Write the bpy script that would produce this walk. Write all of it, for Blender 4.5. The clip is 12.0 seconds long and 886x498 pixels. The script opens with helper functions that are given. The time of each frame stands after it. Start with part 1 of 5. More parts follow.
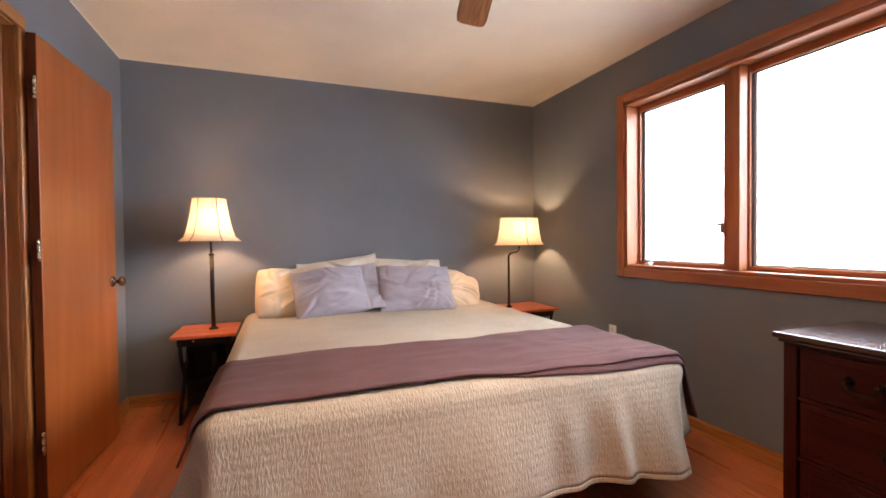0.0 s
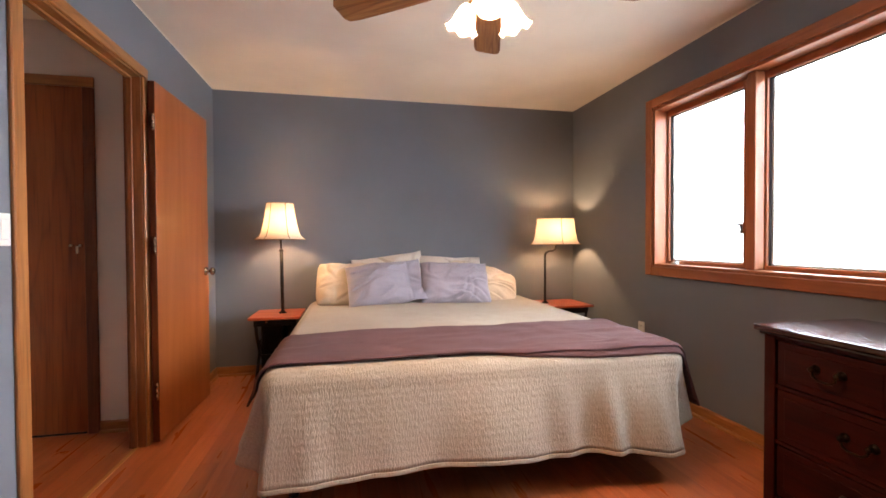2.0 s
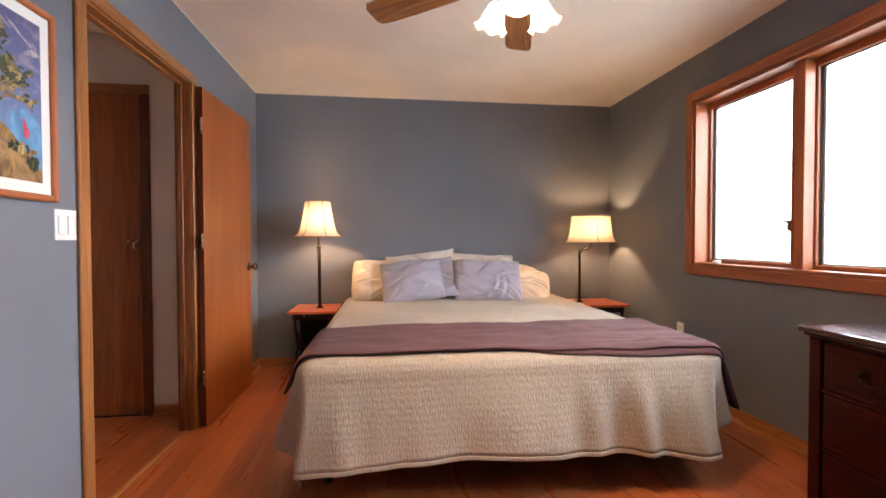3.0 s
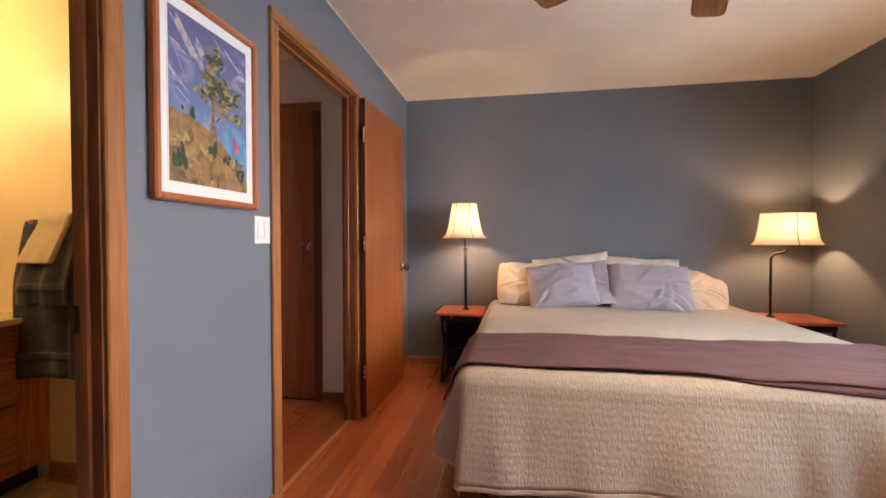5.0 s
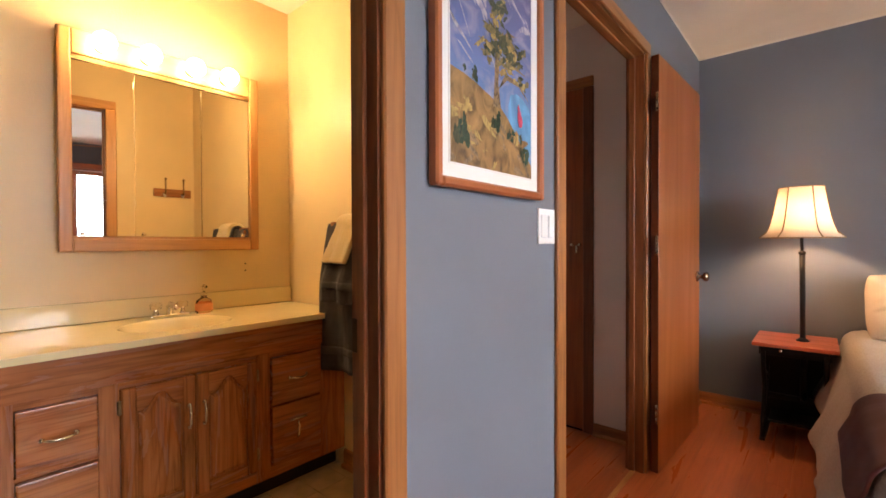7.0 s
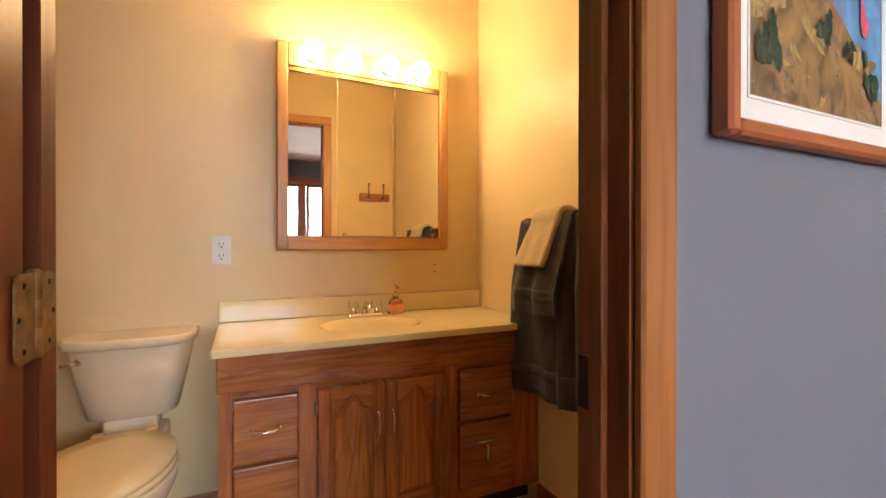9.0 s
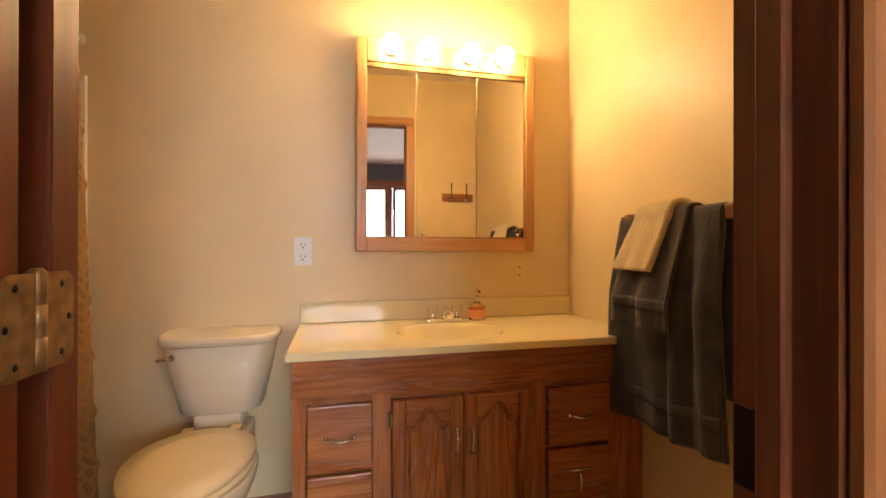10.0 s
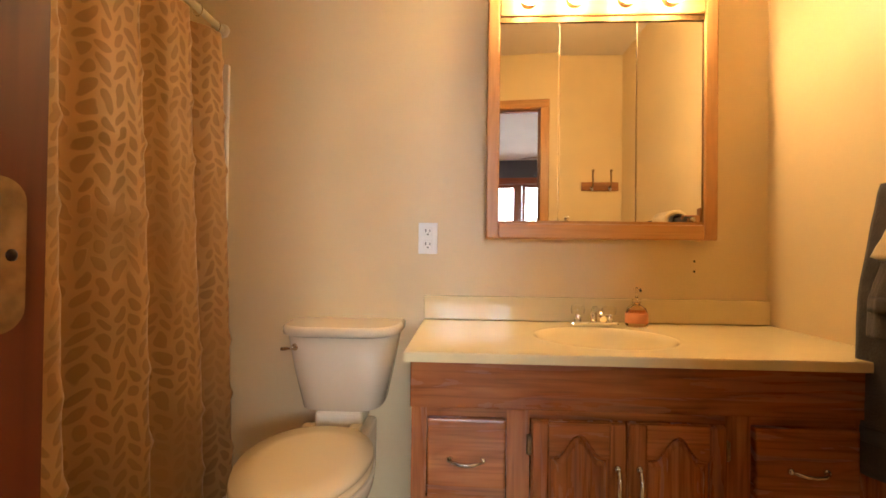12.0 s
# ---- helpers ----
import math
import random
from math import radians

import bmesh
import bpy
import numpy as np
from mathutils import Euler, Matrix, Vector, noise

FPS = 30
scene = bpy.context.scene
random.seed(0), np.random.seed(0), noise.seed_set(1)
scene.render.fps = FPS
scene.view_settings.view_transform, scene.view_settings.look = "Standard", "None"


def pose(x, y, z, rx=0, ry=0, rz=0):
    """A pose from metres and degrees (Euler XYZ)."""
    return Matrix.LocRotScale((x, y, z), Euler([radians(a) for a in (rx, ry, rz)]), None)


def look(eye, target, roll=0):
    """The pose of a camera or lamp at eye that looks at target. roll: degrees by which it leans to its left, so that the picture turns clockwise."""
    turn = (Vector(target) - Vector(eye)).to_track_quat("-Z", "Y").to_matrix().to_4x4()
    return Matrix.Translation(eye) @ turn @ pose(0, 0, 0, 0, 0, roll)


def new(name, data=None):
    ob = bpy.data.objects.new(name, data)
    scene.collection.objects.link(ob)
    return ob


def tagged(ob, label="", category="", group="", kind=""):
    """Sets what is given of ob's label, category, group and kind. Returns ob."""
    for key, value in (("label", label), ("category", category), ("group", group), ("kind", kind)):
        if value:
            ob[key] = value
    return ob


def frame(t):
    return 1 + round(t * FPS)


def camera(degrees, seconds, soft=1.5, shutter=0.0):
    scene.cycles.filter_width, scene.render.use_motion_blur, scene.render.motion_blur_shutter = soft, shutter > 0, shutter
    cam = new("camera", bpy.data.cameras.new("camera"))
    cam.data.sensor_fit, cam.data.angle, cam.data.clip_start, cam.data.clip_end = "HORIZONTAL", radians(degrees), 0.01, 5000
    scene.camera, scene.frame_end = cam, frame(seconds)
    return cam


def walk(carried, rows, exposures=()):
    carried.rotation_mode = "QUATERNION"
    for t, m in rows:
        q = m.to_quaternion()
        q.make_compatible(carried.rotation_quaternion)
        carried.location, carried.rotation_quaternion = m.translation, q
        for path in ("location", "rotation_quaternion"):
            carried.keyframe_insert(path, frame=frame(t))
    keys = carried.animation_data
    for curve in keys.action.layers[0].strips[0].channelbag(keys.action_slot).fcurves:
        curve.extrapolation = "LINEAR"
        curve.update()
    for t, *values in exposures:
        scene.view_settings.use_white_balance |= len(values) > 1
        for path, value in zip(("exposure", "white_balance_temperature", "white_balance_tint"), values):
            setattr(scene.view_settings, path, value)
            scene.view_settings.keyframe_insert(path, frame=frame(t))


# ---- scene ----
cam = camera(91.4, 12.0, soft=1.65)
PATH = [
    (0, (0.348, 0.151, 1.14), (1.056, 2.021, 1.104), -0.6),
    (0.5, (0.384, 0.037, 1.145), (0.978, 1.946, 1.109), -0.4),
    (1, (0.412, -0.081, 1.148), (0.948, 1.846, 1.113), -0.4),
    (1.5, (0.444, -0.178, 1.144), (0.927, 1.763, 1.109), -0.3),
    (2, (0.469, -0.231, 1.132), (0.884, 1.726, 1.097), -0.3),
    (2.5, (0.495, -0.265, 1.121), (0.835, 1.706, 1.083), -0.2),
    (4.5, (0.445, -0.216, 1.131), (0.289, 1.778, 1.091), -0.1),
    (5, (0.36, -0.139, 1.134), (0.013, 1.831, 1.097), -0.1),
    (5.5, (0.265, -0.05, 1.133), (-0.303, 1.867, 1.096), -0.2),
    (6, (0.163, 0.049, 1.132), (-0.642, 1.88, 1.096), -0.3),
    (6.5, (0.066, 0.152, 1.134), (-0.999, 1.845, 1.103), -0.2),
    (7, (-0.014, 0.215, 1.126), (-1.325, 1.726, 1.103), -0.2),
    (7.5, (-0.094, 0.252, 1.12), (-1.59, 1.579, 1.103), -0.0),
    (9.5, (-0.363, 0.395, 1.111), (-2.243, 1.075, 1.109), -0.0),
    (10, (-0.429, 0.424, 1.107), (-2.369, 0.903, 1.111), 0.1),
    (10.5, (-0.493, 0.436, 1.092), (-2.474, 0.704, 1.102), 0.3),
    (11, (-0.564, 0.428, 1.07), (-2.56, 0.538, 1.087), 0.4),
    (11.5, (-0.639, 0.415, 1.063), (-2.639, 0.416, 1.076), 0.4),
    (12, (-0.697, 0.425, 1.046), (-2.695, 0.328, 1.066), 0.7),
]
walk(cam, [(t, look(eye, target, roll)) for t, eye, target, roll in PATH],
     exposures=[(0, 0.30), (2.5, 0.27), (5, 0.15), (7, 0.16), (9.5, 0.05), (12, 0.12)])

# ---- plan, in metres ----
WEST, EAST, NORTH, SOUTH, CEIL = -0.655, 2.635, 3.725, -1.0, 2.42
BX0, BX1, BY0, BY1, BFLOOR = -2.276, -0.732, -1.28, 1.495, 0.04   # bathroom
HALL_Y0, HALL_Y1, HALL_X0 = 1.545, 2.71, -2.3
HD0, HD1 = 1.562, 2.440          # hall doorway
BD0, BD1 = 0.165, 0.762          # bathroom doorway
HEAD = 2.04
WY0, WY1, WZ0, WZ1 = -0.05, 2.552, 0.942, 2.092   # window opening

# ---- world and large lights ----
world = bpy.data.worlds.new("sky")
scene.world = world
world.use_nodes = True
wn = world.node_tree
sky = wn.nodes.new("ShaderNodeTexSky")
sky.sky_type, sky.sun_disc = "NISHITA", False
sky.sun_elevation, sky.sun_rotation = radians(40), radians(100)
wn.links.new(sky.outputs[0], wn.nodes["Background"].inputs[0])
wn.nodes["Background"].inputs[1].default_value = 0.1


def area(name, m, sx, sy, watts, color):
    d = bpy.data.lights.new(name, "AREA")
    d.shape, d.size, d.size_y, d.energy, d.color = "RECTANGLE", sx, sy, watts, color
    ob = new(name, d)
    ob.matrix_world = m
    return ob


def bulb_light(name, x, y, z, watts, radius, color):
    d = bpy.data.lights.new(name, "POINT")
    d.energy, d.shadow_soft_size, d.color = watts, radius, color
    ob = new(name, d)
    ob.location = (x, y, z)
    return ob


WARM = (1.0, 0.55, 0.23)
DAY = (0.76, 0.87, 1.0)
area("window_daylight", look((4.2, 1.25, 2.30), (0.0, 1.25, 1.0)), 4.0, 2.0, 260, DAY)

# ---- materials ----
def nodes_of(name):
    m = bpy.data.materials.new(name)
    m.use_nodes = True
    t = m.node_tree
    return m, t, t.nodes["Principled BSDF"]


def node(t, kind, **values):
    n = t.nodes.new(kind)
    for key, value in values.items():
        n.inputs[key.replace("_", " ")].default_value = value
    return n


def ramp(t, fac, stops):
    r = t.nodes.new("ShaderNodeValToRGB")
    els = r.color_ramp.elements
    while len(els) < len(stops):
        els.new(0.5)
    for e, (p, c) in zip(els, stops):
        e.position, e.color = p, (*c, 1)
    t.links.new(fac, r.inputs[0])
    return r.outputs[0]


def coords(t, scale, which="Object", rand=0.0):
    c = t.nodes.new("ShaderNodeTexCoord")
    mp = t.nodes.new("ShaderNodeMapping")
    mp.inputs["Scale"].default_value = scale
    t.links.new(c.outputs[which], mp.inputs[0])
    if rand:
        info = t.nodes.new("ShaderNodeObjectInfo")
        mul = t.nodes.new("ShaderNodeVectorMath")
        mul.operation = "SCALE"
        mul.inputs[0].default_value = (7.3 * rand, 13.1 * rand, 5.7 * rand)
        t.links.new(info.outputs["Random"], mul.inputs["Scale"])
        t.links.new(mul.outputs[0], mp.inputs["Location"])
    return mp.outputs[0]


def bump(t, height, strength, distance, bsdf):
    b = node(t, "ShaderNodeBump", Strength=strength, Distance=distance)
    t.links.new(height, b.inputs["Height"])
    t.links.new(b.outputs[0], bsdf.inputs["Normal"])
    return b


def mixed(t, fac, a, b, mode="MIX"):
    m = t.nodes.new("ShaderNodeMix")
    m.data_type, m.blend_type = "RGBA", mode
    for sock, v in ((m.inputs[0], fac), (m.inputs[6], a), (m.inputs[7], b)):
        if isinstance(v, (int, float)):
            sock.default_value = v
        elif isinstance(v, tuple):
            sock.default_value = (*v, 1)
        else:
            t.links.new(v, sock)
    return m.outputs[2]


def shade_of(c, k):
    return tuple(min(1, x * k) for x in c)


def paint(name, color, rough=0.6, texture=0.12, spec=0.4):
    """Rolled wall paint: orange-peel relief and faint cloudy wear."""
    m, t, b = nodes_of(name)
    big = node(t, "ShaderNodeTexNoise", Scale=1.7, Detail=4)
    t.links.new(coords(t, (1, 1, 1)), big.inputs[0])
    fine = node(t, "ShaderNodeTexNoise", Scale=140, Detail=3)
    t.links.new(coords(t, (1, 1, 1)), fine.inputs[0])
    t.links.new(ramp(t, big.outputs[0], [(0.3, shade_of(color, 0.93)), (0.7, shade_of(color, 1.06))]), b.inputs["Base Color"])
    b.inputs["Roughness"].default_value = rough
    b.inputs["Specular IOR Level"].default_value = spec
    bump(t, fine.outputs[0], texture, 0.002, b)
    return m


def wood(name, dark, mid, light, axis="Z", grain=1.0, rough=0.4, rand=1.0, figure=0.5, coat=0.0, pore=0.8, spec=0.5, lines=8.0):
    """Stained wood: long cathedral figure, pores and slow tone change, grain along the axis."""
    m, t, b = nodes_of(name)
    lo, hi = 1.1 * grain, 14 * grain
    sc = [hi, hi, hi]
    sc["XYZ".index(axis)] = lo
    v = coords(t, sc, rand=rand)
    n1 = node(t, "ShaderNodeTexNoise", Scale=1.0, Detail=5, Roughness=0.55, Distortion=1.2)
    t.links.new(v, n1.inputs[0])
    sc2 = [90 * grain] * 3
    sc2["XYZ".index(axis)] = 3 * grain
    n2 = node(t, "ShaderNodeTexNoise", Scale=1.0, Detail=3)
    t.links.new(coords(t, sc2, rand=rand), n2.inputs[0])
    sc3 = [6.0 * grain] * 3
    sc3["XYZ".index(axis)] = 0.65 * grain
    n3 = node(t, "ShaderNodeTexNoise", Scale=1.0, Detail=2, Distortion=0.25)
    t.links.new(coords(t, sc3, rand=rand), n3.inputs[0])
    rings = t.nodes.new("ShaderNodeMath")
    rings.operation = "PINGPONG"
    mul = t.nodes.new("ShaderNodeMath")
    mul.operation = "MULTIPLY"
    mul.inputs[1].default_value = lines
    t.links.new(n3.outputs[0], mul.inputs[0])
    t.links.new(mul.outputs[0], rings.inputs[0])
    rings.inputs[1].default_value = 0.5
    base = ramp(t, n1.outputs[0], [(0.25, dark), (0.5, mid), (0.78, light)])
    fig = ramp(t, rings.outputs[0], [(0.0, shade_of(dark, 0.75)), (0.14, mid), (0.5, light)])
    c = mixed(t, figure, base, fig)
    pores = ramp(t, n2.outputs[0], [(0.33, (0.62, 0.58, 0.55)), (0.5, (1, 1, 1))])
    c = mixed(t, pore, c, pores, "MULTIPLY")
    if rand:
        info = t.nodes.new("ShaderNodeObjectInfo")
        tone = ramp(t, info.outputs["Random"], [(0.0, (0.84, 0.82, 0.8)), (1.0, (1.08, 1.07, 1.06))])
        c = mixed(t, 0.9, c, tone, "MULTIPLY")
    t.links.new(c, b.inputs["Base Color"])
    r = ramp(t, n1.outputs[0], [(0.2, (rough * 1.2,) * 3), (0.8, (rough * 0.8,) * 3)])
    t.links.new(r, b.inputs["Roughness"])
    b.inputs["Coat Weight"].default_value = coat
    b.inputs["Specular IOR Level"].default_value = spec
    b.inputs["Coat Roughness"].default_value = 0.15
    bump(t, n2.outputs[0], 0.12, 0.001, b)
    return m


def plain(name, color, rough=0.5, metal=0.0, vary=0.06, scale=30.0, relief=0.05, spec=0.5):
    m, t, b = nodes_of(name)
    n = node(t, "ShaderNodeTexNoise", Scale=scale, Detail=4)
    t.links.new(coords(t, (1, 1, 1)), n.inputs[0])
    t.links.new(ramp(t, n.outputs[0], [(0.3, shade_of(color, 1 - vary)), (0.7, shade_of(color, 1 + vary))]), b.inputs["Base Color"])
    b.inputs["Roughness"].default_value, b.inputs["Metallic"].default_value = rough, metal
    b.inputs["Specular IOR Level"].default_value = spec
    if relief:
        bump(t, n.outputs[0], relief, 0.002, b)
    return m


def cloth(name, color, weave=420.0, rough=0.9, vary=0.12, relief=0.35, sheen=0.06, crease=3.0):
    m, t, b = nodes_of(name)
    n = node(t, "ShaderNodeTexNoise", Scale=crease, Detail=6, Distortion=0.8)
    t.links.new(coords(t, (1, 1, 1)), n.inputs[0])
    w = node(t, "ShaderNodeTexNoise", Scale=weave, Detail=2)
    t.links.new(coords(t, (1, 1, 1)), w.inputs[0])
    c = ramp(t, n.outputs[0], [(0.3, shade_of(color, 1 - vary)), (0.7, shade_of(color, 1 + vary))])
    f = ramp(t, w.outputs[0], [(0.35, (0.8, 0.8, 0.8)), (0.6, (1, 1, 1))])
    t.links.new(mixed(t, 0.7, c, f, "MULTIPLY"), b.inputs["Base Color"])
    b.inputs["Roughness"].default_value = rough
    b.inputs["Sheen Weight"].default_value = sheen
    bump(t, w.outputs[0], relief, 0.002, b)
    return m


def glow(name, color, strength):
    m, t, b = nodes_of(name)
    b.inputs["Base Color"].default_value = (0.9, 0.9, 0.9, 1)
    b.inputs["Emission Color"].default_value = (*color, 1)
    b.inputs["Emission Strength"].default_value = strength
    return m


def lampshade(name, color, through_light=0.6):
    """Cloth that lets light through."""
    m, t, b = nodes_of(name)
    n = node(t, "ShaderNodeTexNoise", Scale=260, Detail=2)
    t.links.new(coords(t, (1, 1, 0.4)), n.inputs[0])
    c = ramp(t, n.outputs[0], [(0.3, shade_of(color, 0.88)), (0.7, color)])
    tr = t.nodes.new("ShaderNodeBsdfTranslucent")
    t.links.new(c, tr.inputs[0])
    t.links.new(c, b.inputs["Base Color"])
    b.inputs["Roughness"].default_value = 0.9
    mx = t.nodes.new("ShaderNodeMixShader")
    mx.inputs[0].default_value = through_light
    t.links.new(b.outputs[0], mx.inputs[1])
    t.links.new(tr.outputs[0], mx.inputs[2])
    t.links.new(mx.outputs[0], t.nodes["Material Output"].inputs[0])
    return m


def glass(name, color=(1, 1, 1), rough=0.0, ior=1.45):
    m, t, b = nodes_of(name)
    b.inputs["Base Color"].default_value = (*color, 1)
    b.inputs["Roughness"].default_value = rough
    b.inputs["Transmission Weight"].default_value = 1.0
    b.inputs["IOR"].default_value = ior
    return m


M = {
    "blue": paint("slate_blue_paint", (0.157, 0.169, 0.195), 0.58),
    "cream": paint("cream_bath_paint", (0.80, 0.632, 0.362), 0.42, 0.35),
    "hallwhite": paint("hall_off_white_paint", (0.78, 0.70, 0.63), 0.6),
    "ceiling": paint("ceiling_white_paint", (0.86, 0.775, 0.65), 0.85, 0.25, 0.2),
    "backing": plain("floor_joint", (0.075, 0.026, 0.012), 0.9),
    "plank": wood("cherry_laminate", (0.36, 0.090, 0.030), (0.47, 0.132, 0.046), (0.54, 0.165, 0.060), "Y", 1.0, 0.30, 1.0, 0.10, 0.08, 0.25),
    "oak_trim": wood("oak_trim", (0.21, 0.074, 0.019), (0.35, 0.136, 0.038), (0.47, 0.198, 0.062), "Z", 1.3, 0.36, 0.6, 0.28, 0.0, 0.5),
    "oak_trim_y": wood("oak_trim_lengthwise", (0.21, 0.074, 0.019), (0.35, 0.136, 0.038), (0.47, 0.198, 0.062), "Y", 1.3, 0.36, 0.6, 0.28, 0.0, 0.5),
    "oak_trim_x": wood("oak_trim_crosswise", (0.21, 0.074, 0.019), (0.35, 0.136, 0.038), (0.47, 0.198, 0.062), "X", 1.3, 0.36, 0.6, 0.28, 0.0, 0.5),
    "win": wood("fir_window_wood", (0.26, 0.072, 0.022), (0.38, 0.115, 0.036), (0.46, 0.150, 0.050), "Z", 1.0, 0.42, 0.4, 0.15, 0.0, 0.3),
    "win_y": wood("fir_window_wood_lengthwise", (0.26, 0.072, 0.022), (0.38, 0.115, 0.036), (0.46, 0.150, 0.050), "Y", 1.0, 0.42, 0.4, 0.15, 0.0, 0.3),
    "door": wood("birch_door_veneer", (0.27, 0.070, 0.015), (0.33, 0.090, 0.021), (0.38, 0.112, 0.029), "Z", 0.4, 0.34, 0.2, 0.05, 0.0, 0.12),
    "hall_door": wood("dark_oak_door_veneer", (0.23, 0.060, 0.016), (0.32, 0.090, 0.025), (0.38, 0.118, 0.034), "Z", 0.8, 0.38, 0.3, 0.35),
    "vanity": wood("vanity_oak", (0.175, 0.046, 0.012), (0.32, 0.102, 0.028), (0.49, 0.190, 0.058), "Z", 1.5, 0.26, 0.8, 0.30, 0.0, 0.7, 0.5, 9.0),
    "vanity_y": wood("vanity_oak_lengthwise", (0.175, 0.046, 0.012), (0.32, 0.102, 0.028), (0.49, 0.190, 0.058), "Y", 1.5, 0.26, 0.8, 0.30, 0.0, 0.7, 0.5, 9.0),
    "honey": wood("honey_oak", (0.46, 0.215, 0.068), (0.58, 0.295, 0.105), (0.66, 0.365, 0.145), "Z", 1.2, 0.35, 0.3, 0.25, 0.0, 0.35),
    "honey_y": wood("honey_oak_lengthwise", (0.46, 0.215, 0.068), (0.58, 0.295, 0.105), (0.66, 0.365, 0.145), "Y", 1.2, 0.35, 0.3, 0.25, 0.0, 0.35),
    "mahogany_top": wood("mahogany_polished_top", (0.020, 0.0040, 0.0028), (0.034, 0.0065, 0.0042), (0.050, 0.010, 0.006), "Y", 1.0, 0.16, 0.6, 0.3, 0.7),
    # Trim oak toned down: part of the hall-side shade is in this colour.
    "part_shaded_oak": wood("part_shaded_oak", (0.14, 0.040, 0.011), (0.23, 0.072, 0.021), (0.31, 0.105, 0.033), "Z", 1.3, 0.36, 0.5, 0.35, 0.0, 0.6),
    # Darker oak copies for the bathroom jambs and door: shade in the colour.
    "shaded_oak": wood("shade_darkened_oak", (0.10, 0.026, 0.008), (0.17, 0.048, 0.014), (0.23, 0.072, 0.022), "Z", 1.2, 0.38, 0.4, 0.4),
    "deep_shaded_oak": wood("shade_darkened_red_oak", (0.060, 0.012, 0.003), (0.100, 0.021, 0.005), (0.140, 0.032, 0.008), "Z", 1.0, 0.42, 0.4, 0.3, 0.0, 0.5, 0.3),
    "clear": glass("clear_plastic", (0.98, 0.95, 0.9), 0.1, 1.3),
    "mahogany": wood("mahogany", (0.016, 0.0022, 0.0018), (0.028, 0.0038, 0.0028), (0.040, 0.0060, 0.0040), "Y", 1.0, 0.36, 0.6, 0.3, 0.0, 0.8, 0.1),
    "mahogany_z": wood("mahogany_upright", (0.018, 0.0026, 0.0020), (0.032, 0.0045, 0.0032), (0.045, 0.0070, 0.0046), "Z", 1.0, 0.36, 0.6, 0.3, 0.0, 0.8, 0.1),
    "red_top": wood("red_stained_top", (0.42, 0.085, 0.035), (0.50, 0.11, 0.045), (0.56, 0.14, 0.06), "X", 1.0, 0.3, 0.4, 0.2),
    "blade": wood("fan_blade_oak", (0.24, 0.10, 0.03), (0.40, 0.19, 0.065), (0.50, 0.27, 0.10), "X", 1.3, 0.45, 1.0, 0.5),
    "iron": plain("black_iron", (0.012, 0.010, 0.010), 0.45, 0.6, 0.2, 60, 0.15),
    "bronze": plain("dark_bronze", (0.035, 0.022, 0.015), 0.35, 0.9, 0.2, 80, 0.1),
    "pewter": plain("dark_antique_nickel", (0.30, 0.24, 0.17), 0.22, 1.0, 0.15, 60, 0.02),
    "brass": plain("worn_brass", (0.24, 0.145, 0.06), 0.5, 0.85, 0.35, 60, 0.2),
    "nickel": plain("satin_nickel", (0.78, 0.71, 0.58), 0.25, 1.0, 0.08, 60, 0.02),
    "chrome": plain("chrome", (0.82, 0.82, 0.82), 0.08, 1.0, 0.03, 40, 0.0),
    "white_plastic": plain("white_plastic", (0.78, 0.77, 0.74), 0.35, 0, 0.02, 20, 0.0),
    "detector": plain("aged_beige_plastic", (0.46, 0.33, 0.20), 0.5, 0, 0.08, 12, 0.0),
    "dark_slot": plain("dark_slot", (0.02, 0.02, 0.02), 0.6),
    "marble": plain("cream_cultured_marble", (0.80, 0.67, 0.38), 0.10, 0, 0.05, 4, 0.0),
    "china": plain("bone_china", (0.76, 0.64, 0.46), 0.10, 0, 0.02, 3, 0.0),
    "seat": plain("bone_plastic_seat", (0.78, 0.62, 0.37), 0.22, 0, 0.02, 3, 0.0),
    "tubwhite": plain("white_tub_acrylic", (0.75, 0.70, 0.60), 0.2, 0, 0.02, 3, 0.0),
    "vinyl": plain("tan_vinyl_tile", (0.55, 0.41, 0.23), 0.4, 0, 0.25, 9, 0.06),
    "grout": plain("tile_joint", (0.22, 0.15, 0.08), 0.8, 0, 0.1, 30, 0.1),
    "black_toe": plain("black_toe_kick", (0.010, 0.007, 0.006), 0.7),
    "lavender": cloth("lavender_cotton", (0.335, 0.308, 0.370), 500, 0.85, 0.07),
    "beige": cloth("beige_cotton", (0.60, 0.49, 0.37), 500, 0.85, 0.08),
    "white_cotton": cloth("white_cotton", (0.68, 0.62, 0.55), 500, 0.85, 0.05),
    "purple": cloth("mauve_blanket", (0.092, 0.034, 0.034), 300, 0.95, 0.14, 0.5, 0.02),
    "towel": cloth("charcoal_terry", (0.044, 0.036, 0.037), 210, 1.0, 0.35, 1.0, 0.12, 14),
    "towel_band": cloth("charcoal_terry_band", (0.046, 0.039, 0.043), 500, 0.8, 0.15, 0.3, 0.1, 8),
    "cream_towel": cloth("cream_terry", (0.66, 0.52, 0.28), 330, 1.0, 0.12, 1.0, 0.5, 8),
    "mattress": cloth("mattress_ticking", (0.55, 0.50, 0.44), 300),
    "shade": lampshade("parchment_shade", (0.84, 0.68, 0.50), 0.135),
    "shade_seam": plain("shade_seam_braid", (0.30, 0.19, 0.09), 0.9),
    "tulip": lampshade("frosted_tulip_glass", (0.93, 0.90, 0.84), 0.7),
    "bulb": glow("lit_bulb", WARM, 20),
    "globe": glow("lit_globe", (1.0, 0.69, 0.345), 106),
